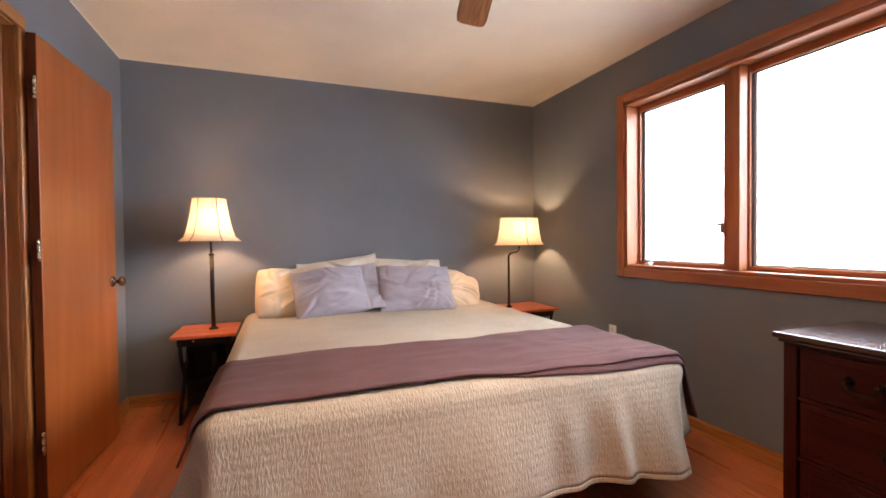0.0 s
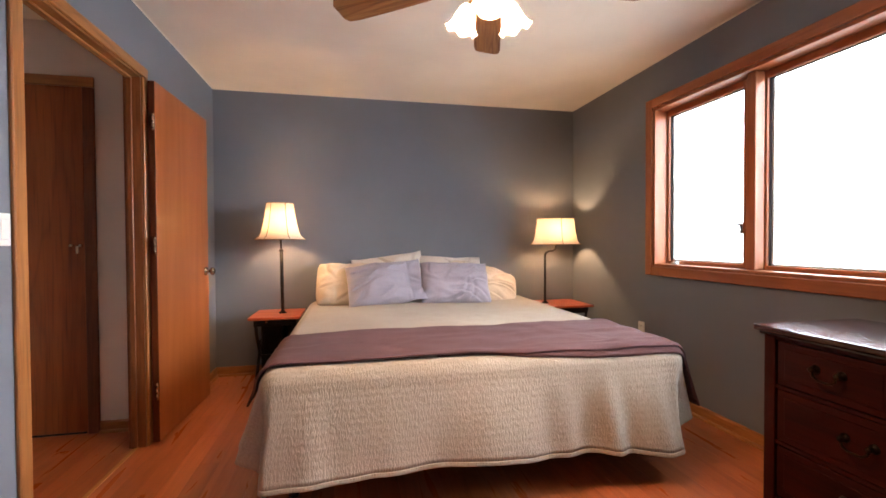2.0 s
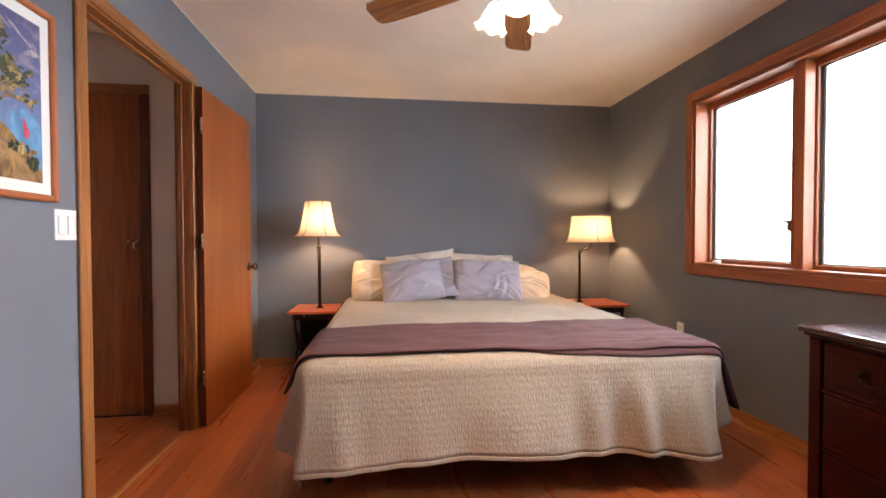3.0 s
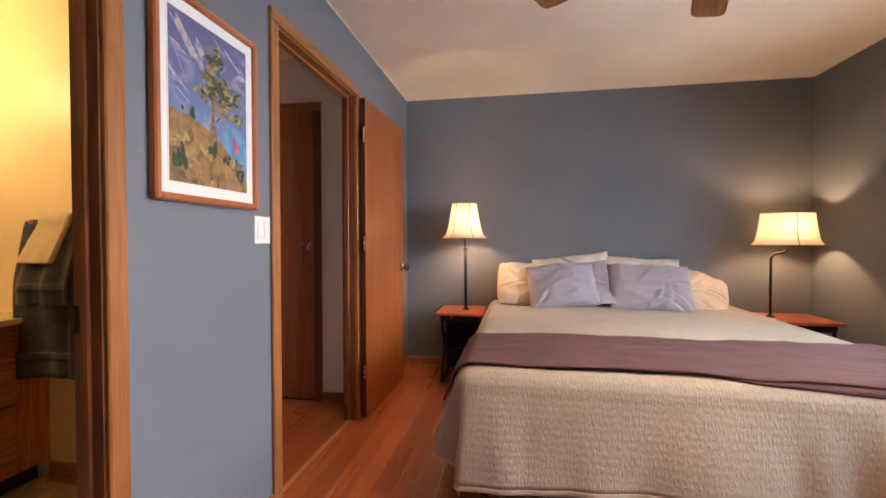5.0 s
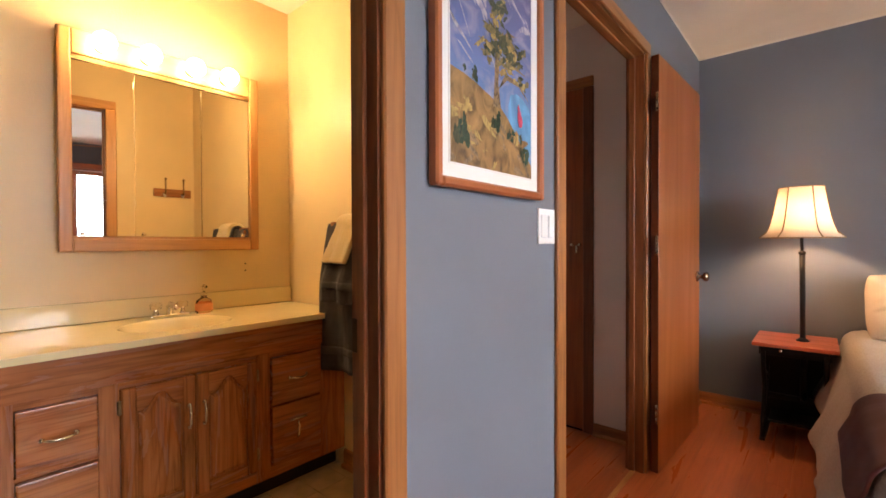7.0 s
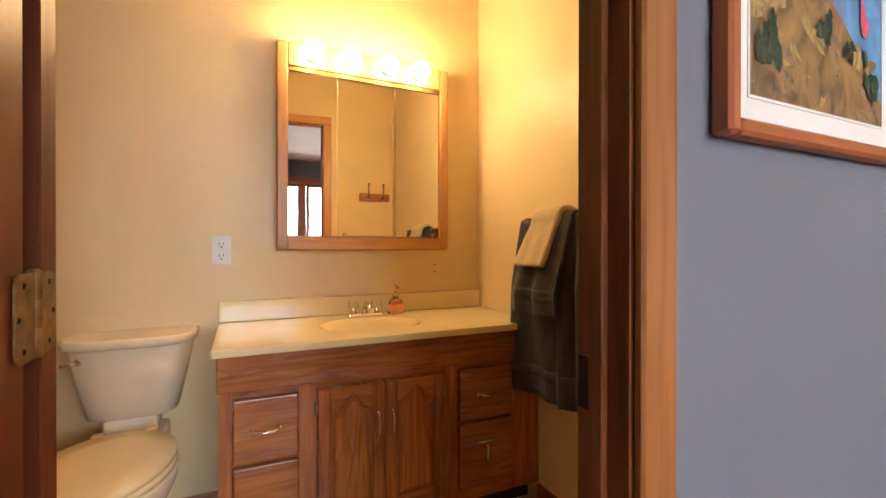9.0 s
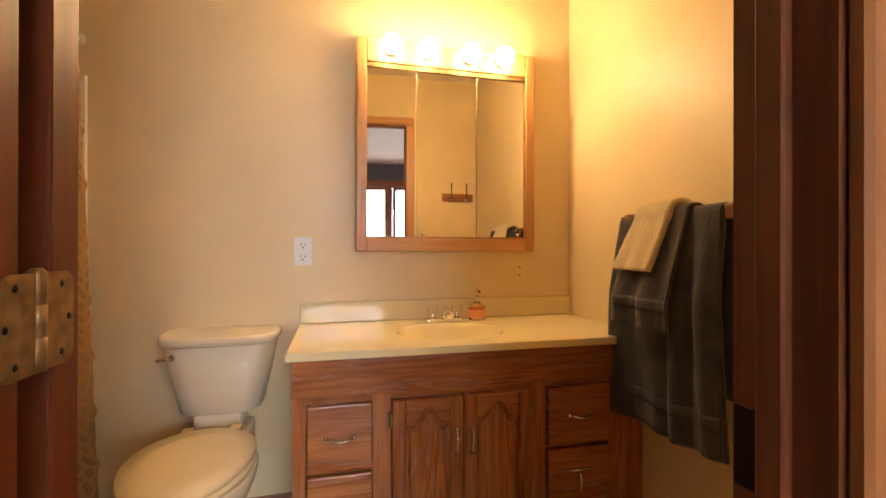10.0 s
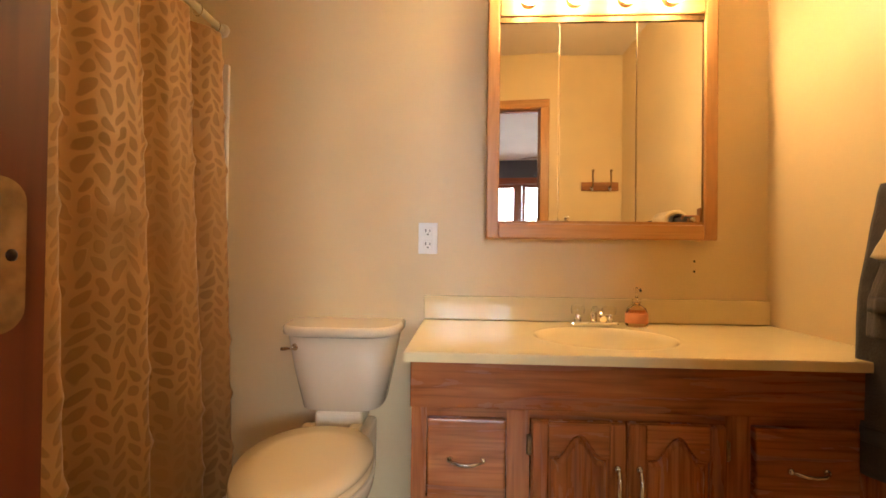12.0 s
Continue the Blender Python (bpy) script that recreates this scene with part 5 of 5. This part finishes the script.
        d = part("cabinet_door", boxes((X - 0.018, X + 0.006, Y(y0), Y(y1), Z(0.192), Z(0.645)), bevel=0.003), "vanity", v)
        st = 0.042
        part("door_stile", boxes((X + 0.006, X + 0.017, Y(y0) + 0.001, Y(y0) + st, Z(0.193), Z(0.644)), bevel=0.004), "vanity", d)
        part("door_stile", boxes((X + 0.006, X + 0.017, Y(y1) - st, Y(y1) - 0.001, Z(0.193), Z(0.644)), bevel=0.004), "vanity", d)
        part("door_rail", boxes((X + 0.006, X + 0.017, Y(y0) + st, Y(y1) - st, Z(0.193), Z(0.235)), bevel=0.004), "vanity_y", d)
        part("door_rail", arch_rail(Y(y0) + st, Y(y1) - st, Z(0.560), Z(0.644), 0.055, X + 0.006, X + 0.017), "vanity_y", d)
        part("raised_panel", arch_panel(Y(y0) + st + 0.006, Y(y1) - st - 0.006, Z(0.241), Z(0.609), X + 0.006, 0.013, 0.055), "vanity", d)
        cup_pull(d, X + 0.017, Y(hy), Z(0.50), True)
        yh = y0 - 0.004 if hy > (y0 + y1) / 2 else y1 + 0.004
        for z in (0.26, 0.585):
            part("cabinet_hinge", boxes((X, X + 0.012, Y(yh) - 0.006, Y(yh) + 0.006, Z(z) - 0.024, Z(z) + 0.024), bevel=0.003), "brass", d)
    return v


vanity()


def countertop():
    x1 = -1.735
    w = thing("countertop", "cream cultured marble vanity top with an oval basin", "countertop", (BX0, VY0, 0.784))
    L, D = VY1 - VY0, x1 - BX0
    cx, cy, ax, ay = D - 0.245, 0.535, 0.165, 0.195
    bm = bmesh.new()
    n = 48
    # top plate from the outer rectangle to the basin rim, then the bowl
    rect, rim = [], []
    y0 = -0.018
    for i in range(n):
        a = 2 * math.pi * i / n
        c, s = math.cos(a), math.sin(a)
        k = min((D - cx if c > 0 else cx - 0.003) / max(abs(c), 1e-6), (L - cy if s > 0 else cy - y0) / max(abs(s), 1e-6))
        rect.append((cx + c * k, cy + s * k))
        rim.append((cx + ax * c, cy + ay * s))
    for corner in ((D, L), (D, y0), (0.003, L), (0.003, y0)):
        j = min(range(n), key=lambda q: (rect[q][0] - corner[0]) ** 2 + (rect[q][1] - corner[1]) ** 2)
        rect[j] = corner
    rings = [[bm.verts.new((x, y, 0.0)) for x, y in rect], [bm.verts.new((x, y, 0.020)) for x, y in rect],
             [bm.verts.new((cx + (x - cx) * 0.994, cy + (y - cy) * 0.996, 0.024)) for x, y in rect]]
    for k, z in ((1.10, 0.024), (1.04, 0.0245), (1.0, 0.021), (0.95, 0.005), (0.84, -0.045), (0.62, -0.085), (0.30, -0.102), (0.08, -0.104)):
        rings.append([bm.verts.new((cx + (x - cx) * k, cy + (y - cy) * k, z)) for x, y in rim])
    skin(bm, rings, cap=False, smooth=False)
    bm.faces.new(rings[-1])
    for f in bm.faces:
        if f.calc_center_median().z < 0.0235 and abs(f.calc_center_median().x - cx) < ax and abs(f.calc_center_median().y - cy) < ay:
            f.smooth = True
    part("basin_top", bm, "marble", w)
    part("backsplash", boxes((0.002, 0.022, y0, L, 0.0245, 0.109), bevel=0.004, seg=2), "marble", w)
    part("drain", lathe([(0.020, -0.102), (0.020, -0.100), (0.013, -0.099)], 16, (cx, cy, 0)), "chrome", w)
    return w


countertop()


def faucet():
    f = thing("faucet", "chrome two-handle basin faucet with clear knobs", "faucet", (-2.185, 0.865, 0.8085))
    part("deck", boxes((-0.024, 0.024, -0.078, 0.078, 0.0, 0.014), bevel=0.006, seg=3), "chrome", f)
    part("spout", tube([(0, 0, 0.012), (0, 0, 0.045), (0.02, 0, 0.058), (0.07, 0, 0.052), (0.105, 0, 0.036)], 0.011, 12), "chrome", f)
    for s in (-1, 1):
        part("handle_stem", lathe([(0.013, 0.012), (0.010, 0.03), (0.009, 0.038)], 14, (0, s * 0.052, 0)), "chrome", f)
        part("handle", lathe([(0.010, 0.036), (0.021, 0.040), (0.023, 0.055), (0.018, 0.066), (0.006, 0.068)], 10, (0, s * 0.052, 0)), "clear", f, "clear faceted knob")


def soap_bottle():
    s = thing("soap_dispenser", "clear pump bottle of pink hand soap", "soap dispenser", (-2.185, 1.008, 0.8085))
    part("bottle", lathe([(0.030, 0), (0.036, 0.004), (0.037, 0.040), (0.031, 0.060), (0.015, 0.071), (0.011, 0.075), (0.011, 0.082)], 20, ru=0.75), "soap", s)
    part("label", lathe([(0.0374, 0.012), (0.0378, 0.036), (0.0362, 0.046)], 20, cap=False, ru=0.75), "soap_label", s, "red and orange label")
    part("pump", lathe([(0.013, 0.078), (0.013, 0.092), (0.005, 0.095), (0.004, 0.118), (0.012, 0.122), (0.012, 0.129), (0.004, 0.132)], 14), "clear", s)
    part("nozzle", tube([(0, 0, 0.126), (0.022, 0, 0.127), (0.034, 0, 0.121)], 0.004, 8), "clear", s)


faucet(), soap_bottle()


# ---- mirror cabinet with its light bar ----
def mirror_cabinet():
    y0, y1, z0, z1, x = 0.500, 1.284, 1.100, 1.972, -2.212
    c = thing("mirror_cabinet", "honey oak three-door mirror cabinet", "mirror cabinet", (BX0, y0, z0))
    W, H, X = y1 - y0, z1 - z0, x - BX0
    part("body", boxes((0.001, X - 0.012, 0.008, W - 0.008, 0.008, H - 0.008)), "honey", c)
    e = 0.043
    for a in (0.0, W - e):
        part("frame_stile", boxes((X - 0.012, X + 0.008, a, a + e, 0, H), bevel=0.006, seg=2), "honey", c)
    part("frame_rail", boxes((X - 0.012, X + 0.008, e, W - e, 0.0, 0.052), bevel=0.006, seg=2), "honey_y", c)
    part("light_panel", boxes((X - 0.012, X + 0.008, e, W - e, 0.775, H), bevel=0.006, seg=2), "honey_y", c)
    part("door_track", boxes((X - 0.010, X + 0.002, e, W - e, 0.756, 0.774)), "brass", c, "brass-coloured metal door track")
    part("door_track", boxes((X - 0.010, X + 0.002, e, W - e, 0.053, 0.060)), "honey_y", c)
    seams = [e + 0.001, 0.250, 0.517, W - e - 0.001]
    for i in range(3):
        a, b = seams[i], seams[i + 1] - 0.004
        w = b - a
        d = part("mirror_door", boxes((-0.004, 0.0, 0.0, w, 0.062, 0.754), bevel=0.0012), "mirror", c, "mirrored cabinet door", (X - 0.004, a, 0))
        if i == 0:
            d.rotation_euler = (0, 0, radians(-3.3))
        part("door_clip", lathe([(0.004, 0), (0.008, 0.002), (0.007, 0.008), (0.003, 0.010)], 10, (0.0, 0.03 if i < 2 else w - 0.03, 0.072), "X"), "nickel", d)
    for q in seams[1:3]:
        part("edge_strip", boxes((X - 0.008, X + 0.0005, q - 0.0036, q - 0.0004, 0.062, 0.754)), "nickel", c)
    for yy in (0.640, 0.798, 0.972, 1.122):
        s = part("lamp_holder", lathe([(0.030, 0.008), (0.028, 0.016), (0.018, 0.022), (0.016, 0.030)], 18, (X, yy - y0, 1.928 - z0), "X"), "brass", c)
        part("globe_bulb", ball(0.040, (X + 0.056, yy - y0, 1.932 - z0), 20), "globe", c, "lit white globe bulb")
    return c


mirror_cabinet()

holes = thing("screw_holes", "two small dark screw holes in the painted wall", "screw hole", (BX0, 1.243, 1.01))
for z in (-0.018, 0.018):
    part("hole", lathe([(0.004, 0.0), (0.004, 0.0015)], 8, (0, 0, z), "X"), "dark_slot", holes)


# ---- toilet ----
def toilet():
    t = thing("toilet", "bone-coloured two-piece toilet with a closed lid", "toilet", (BX0, 0.015, BFLOOR))
    z = BFLOOR

    def dring(bm, depth, hw, zz, back, n=36, power=4.2):
        """A D-shaped outline: flat at the wall, rounded in front."""
        out = []
        for i in range(n):
            a = math.pi * i / (n - 1) - math.pi / 2
            cc, ss = math.cos(a), math.sin(a)
            out.append(bm.verts.new((back + depth * abs(cc) ** (2 / power), hw * math.copysign(abs(ss) ** (2 / power), ss), zz)))
        return out

    def dskin(rows, back, smooth=True):
        bm = bmesh.new()
        rings = [dring(bm, d, hw, zz - z, back) for d, hw, zz in rows]
        return skin(bm, rings, True, smooth)
    part("tank", dskin([(0.135, 0.118, 0.512), (0.160, 0.138, 0.524), (0.185, 0.165, 0.65), (0.200, 0.186, 0.77)], 0.012), "china", t)
    part("tank_lid", dskin([(0.205, 0.190, 0.771), (0.222, 0.199, 0.776), (0.224, 0.201, 0.797), (0.216, 0.194, 0.806)], 0.008), "china", t)
    lev = part("flush_lever", lathe([(0.013, 0.0), (0.012, 0.006), (0.007, 0.012)], 14, (0.188, -0.135, 0.735 - z), "X"), "nickel", t)
    part("lever_arm", tube([(0.198, -0.135, 0.735 - z), (0.206, -0.142, 0.734 - z), (0.208, -0.176, 0.731 - z)], 0.006, 8), "nickel", lev)

    def oval(bm, cx, rx, ry, zz, n=32, egg=0.10):
        out = []
        for i in range(n):
            a = 2 * math.pi * i / n
            c, s = math.cos(a), math.sin(a)
            out.append(bm.verts.new((cx + rx * c, ry * s * (1 - egg * c), zz - z)))
        return out
    bm = bmesh.new()
    skin(bm, [oval(bm, cx, rx, ry, zz) for cx, rx, ry, zz in ((0.40, 0.20, 0.105, 0.04), (0.40, 0.195, 0.10, 0.08), (0.40, 0.17, 0.090, 0.18), (0.43, 0.20, 0.125, 0.31), (0.46, 0.235, 0.170, 0.415), (0.465, 0.240, 0.178, 0.455), (0.465, 0.236, 0.175, 0.463))])
    part("bowl", bm, "china", t)
    part("bowl_back", boxes((0.02, 0.30, -0.105, 0.105, 0.27 - z, 0.460 - z), (0.03, 0.17, -0.080, 0.080, 0.460 - z, 0.520 - z), bevel=0.02, seg=3), "china", t)
    bm = bmesh.new()
    skin(bm, [oval(bm, 0.47, rx, ry, zz, egg=0.12) for rx, ry, zz in ((0.225, 0.170, 0.4640), (0.232, 0.172, 0.4670), (0.232, 0.172, 0.4790), (0.226, 0.166, 0.4830))])
    part("seat", bm, "seat", t)
    bm = bmesh.new()
    skin(bm, [oval(bm, 0.468, rx, ry, zz, egg=0.12) for rx, ry, zz in ((0.224, 0.166, 0.4835), (0.230, 0.172, 0.4880), (0.230, 0.172, 0.4970), (0.222, 0.170, 0.5050), (0.15, 0.11, 0.509), (0.04, 0.03, 0.5100))])
    part("lid", bm, "seat", t, "cream closed toilet lid")
    for s in (-1, 1):
        part("lid_hinge", boxes((0.205, 0.245, s * 0.075 - 0.018, s * 0.075 + 0.018, 0.462 - z, 0.50 - z), bevel=0.006, seg=2), "seat", t)


toilet()


# ---- towels ----
def towel_bar():
    b = thing("towel_bar", "oak towel bar on the bathroom wall", "towel bar", (-1.536, BY1, 1.21))
    part("bar", lathe([(0.010, -0.202), (0.010, 0.202)], 14, (0, -0.070, 0.0), "X"), "oak_trim_x", b)
    for s in (-1, 1):
        br = part("bracket", boxes((s * 0.200 - 0.021, s * 0.200 + 0.021, -0.016, 0.0, -0.062, 0.055), bevel=0.007, seg=2), "oak_trim", b)
        part("bracket_arm", boxes((s * 0.200 - 0.014, s * 0.200 + 0.014, -0.090, -0.0165, -0.022, 0.022), bevel=0.008, seg=2), "oak_trim", br)
        part("plug", lathe([(0.006, -0.0165), (0.006, -0.018)], 10, (s * 0.200, 0, 0.038), "Y"), "hall_door", br)


def towel(name, x0, x1, over_front, over_back, gap, material, label, band=None, seed=1.0, lean=0.0, ragged=0.0, fold=0.034, push=0.0):
    """A towel hung over the bar: front and back falls joined over the top."""
    bar_y, bar_z = BY1 - 0.070, 1.21

    def fn(u, v):
        x = x0 + (x1 - x0) * u
        f, k = over_front, over_back
        tot = f + k + math.pi * gap
        s = v * tot
        fo = 0.5 * noise.noise(Vector((u * 3.2, seed, 0.3))) + 0.5 * math.sin(u * 13 + seed + 1.5 * v) + 0.18 * noise.noise(Vector((u * 11, v * 2.5, seed)))
        if s < f:
            h = f - s
            y, z = bar_y - gap, bar_z - h * (1 + ragged * (u - 0.4))
        elif s < f + math.pi * gap:
            a = (s - f) / gap
            y, z, h = bar_y - gap * math.cos(a), bar_z + gap * math.sin(a), 0
        else:
            h = s - f - math.pi * gap
            y, z = bar_y + gap, bar_z - h
        w = min(1, h / 0.25)
        side = -1 if s < f + math.pi * gap / 2 else 1
        y += side * (0.0 if side > 0 else 0.004 + fold * (fo + 0.6) * w + 0.012 * w + push * w) + 0.002 * noise.noise(Vector((u * 20, v * 20, seed)))
        x += lean * h + 0.10 * (u - 0.5) * h * 0.9
        return Vector((x, y, z)), (x, s)
    ob = part(name, sheet(fn, 46, 54), material)
    thicken(ob, 0.009 if material != "cream_towel" else 0.020)
    if band:
        def strip(u, v):
            p, q = fn(u, (band + v * 0.035) / (over_front + over_back + math.pi * gap))
            return p + Vector((0, -0.0055, 0)), q
        st = part("woven_band", sheet(strip, 46, 3), "towel_band", ob)
        thicken(st, 0.002)
    return tagged(ob, label, "towel", "towels on the bar")


towel_bar()
towel("towel", -1.768, -1.345, 0.655, 0.50, 0.014, "towel", "charcoal terry bath towel hanging on the bar", 0.075, 1.0, 0.02, -0.05, 0.026)
towel("towel", -1.520, -1.350, 0.645, 0.10, 0.020, "towel", "charcoal terry bath towel hanging in loose folds", 0.075, 3.0, 0.02, -0.03, 0.026, 0.010)
towel("hand_towel", -1.672, -1.452, 0.335, 0.08, 0.030, "towel", "charcoal terry hand towel over the bath towel", 0.055, 5.0, -0.03, 0.0, 0.018, 0.058)
towel("washcloth", -1.648, -1.505, 0.165, 0.05, 0.044, "cream_towel", "cream terry washcloth folded over the towels", None, 7.0, -0.13, 0.0, 0.010, 0.072)


# ---- shower curtain and tub ----
def bathtub():
    b = thing("bathtub", "white bathtub with a smooth apron", "bathtub", (-1.56, -0.89, BFLOOR))
    bm = boxes((-0.712, 0.700, -0.385, 0.345, 0.0, 0.38), bevel=0.02, seg=2)
    part("tub", bm, "tubwhite", b)
    part("surround_edge", boxes((-0.713, -0.698, 0.345, 0.432, 0.38, 1.70), bevel=0.003), "tubwhite", b, "cream tub surround edge strip")
    return b


def curtain():
    c = thing("shower_curtain", "tan leaf-patterned shower curtain drawn in folds", "shower curtain", (BX0, -0.49, 0))
    x0, x1, zt, zb = 0.03, 1.30, 1.835, 0.17

    def fn(u, v):
        q = u * 1.55
        z = zt + (zb - zt) * v
        ph = q * 25.5 + 1.1 * math.sin(q * 6.3) + 0.35 * v
        sw = 0.062 * (math.sin(ph) + 0.28 * math.sin(2 * ph + 0.8)) * (0.75 + 0.5 * noise.noise(Vector((q * 3, 1, 1)))) + 0.016 * noise.noise(Vector((q * 5, v * 1.3, 3)))
        crease = 0.0035 * noise.noise(Vector((q * 3, v * 26, 5))) + 0.011 * max(0.0, 1 - abs(((v * 8.3 + 0.25 * noise.noise(Vector((q * 4, 0, 8)))) % 1) - 0.5) * 9)
        return Vector((x0 + (x1 - x0) * u + 0.006 * math.sin(v * 4 + q * 7), sw * (0.75 + 0.4 * v) + crease - 0.01 + 0.05 * v, z)), (q, -v * 1.66)
    part("cloth", sheet(fn, 170, 60), "curtain", c)
    rod = part("rod", lathe([(0.012, 0.004), (0.012, 1.41)], 14, (0, 0, 1.872), "X"), "rod", c, "cream curtain rod")
    part("rod_flange", lathe([(0.026, 0.001), (0.024, 0.008), (0.013, 0.014)], 16, (0, 0, 1.872), "X"), "rod", rod)
    for i in range(12):
        x = x0 + 0.02 + i * 0.108
        pts = [(x, 0.017 * math.cos(a), 1.866 + 0.022 * math.sin(a)) for a in [2 * math.pi * k / 14 for k in range(15)]]
        part("ring", tube(pts, 0.0022, 6), "nickel", c)


bathtub(), curtain()


def robe_rack():
    r = thing("robe_hook_rack", "small oak rack with two hooks on the wall", "hook rack", (BX1, 1.345, 1.515))
    part("board", boxes((-0.016, 0.0, -0.125, 0.125, -0.030, 0.030), bevel=0.006, seg=2), "oak_trim_y", r)
    for y in (-0.06, 0.06):
        h = part("hook", tube([(-0.016, y, -0.005), (-0.05, y, -0.015), (-0.062, y, 0.01), (-0.055, y, 0.06), (-0.058, y, 0.095)], 0.005, 8), "brass", r)
        part("hook_knob", ball(0.009, (-0.06, y, 0.098), 10), "brass", h)
        part("lower_hook", tube([(-0.016, y, -0.012), (-0.040, y, -0.030), (-0.052, y, -0.018)], 0.006, 8), "white_plastic", h, "white lower peg")


robe_rack()


# ---- floor pieces ----
def planks(parent, x0, x1, y0, y1, w, length, seed):
    """Laminate boards laid along y in staggered rows."""
    rng = random.Random(seed)
    cache = {}

    def mesh(a, b):
        key = (round(a, 3), round(b, 3))
        if key not in cache:
            bm = boxes((-a / 2 + 0.0002, a / 2 - 0.0002, -b / 2 + 0.0002, b / 2 - 0.0002, -0.0075, 0.0))
            me = bpy.data.meshes.new("plank")
            bmesh.ops.bevel(bm, geom=[e for e in bm.edges if all(v.co.z > -0.001 for v in e.verts)], offset=0.0003, segments=1, affect="EDGES")
            bmesh.ops.recalc_face_normals(bm, faces=bm.faces)
            bm.to_mesh(me)
            bm.free()
            me.materials.append(M["plank"])
            cache[key] = me
        return cache[key]
    x, k = x0, 0
    while x < x1 - 0.005:
        ww = min(w, x1 - x)
        y = y0 - length * ((k * 0.37) % 1)
        while y < y1 - 0.01:
            a, b = max(y, y0), min(y + length, y1)
            if b - a > 0.02:
                ob = new("plank", mesh(ww, b - a))
                ob.location = (x + ww / 2, (a + b) / 2, 0)
                ob.parent = parent
            y += length
        x += ww
        k += 1


planks(bpy.data.objects["floor"], -0.69, EAST, SOUTH, NORTH, 0.0975, 0.9, 1)
planks(bpy.data.objects["hall_floor"], -1.9, -0.712, HALL_Y0, HALL_Y1, 0.0975, 0.9, 2)


def tiles(parent, x0, x1, y0, y1, s):
    me = {}
    i = 0
    x = x0
    while x < x1 - 0.02:
        y = y0
        a = min(s, x1 - x)
        while y < y1 - 0.02:
            b = min(s, y1 - y)
            key = (round(a, 3), round(b, 3))
            if key not in me:
                bm = boxes((-a / 2 + 0.0015, a / 2 - 0.0015, -b / 2 + 0.0015, b / 2 - 0.0015, -0.005, 0.0), bevel=0.0012)
                m = bpy.data.meshes.new("tile")
                bmesh.ops.recalc_face_normals(bm, faces=bm.faces)
                bm.to_mesh(m)
                bm.free()
                m.materials.append(M["vinyl"])
                me[key] = m
            ob = new("tile", me[key])
            ob.location = (x + a / 2, y + b / 2, BFLOOR)
            ob.parent = parent
            y += b
        x += a


tiles(bpy.data.objects["bath_floor"], BX0, BX1, -0.545, BY1, 0.152)
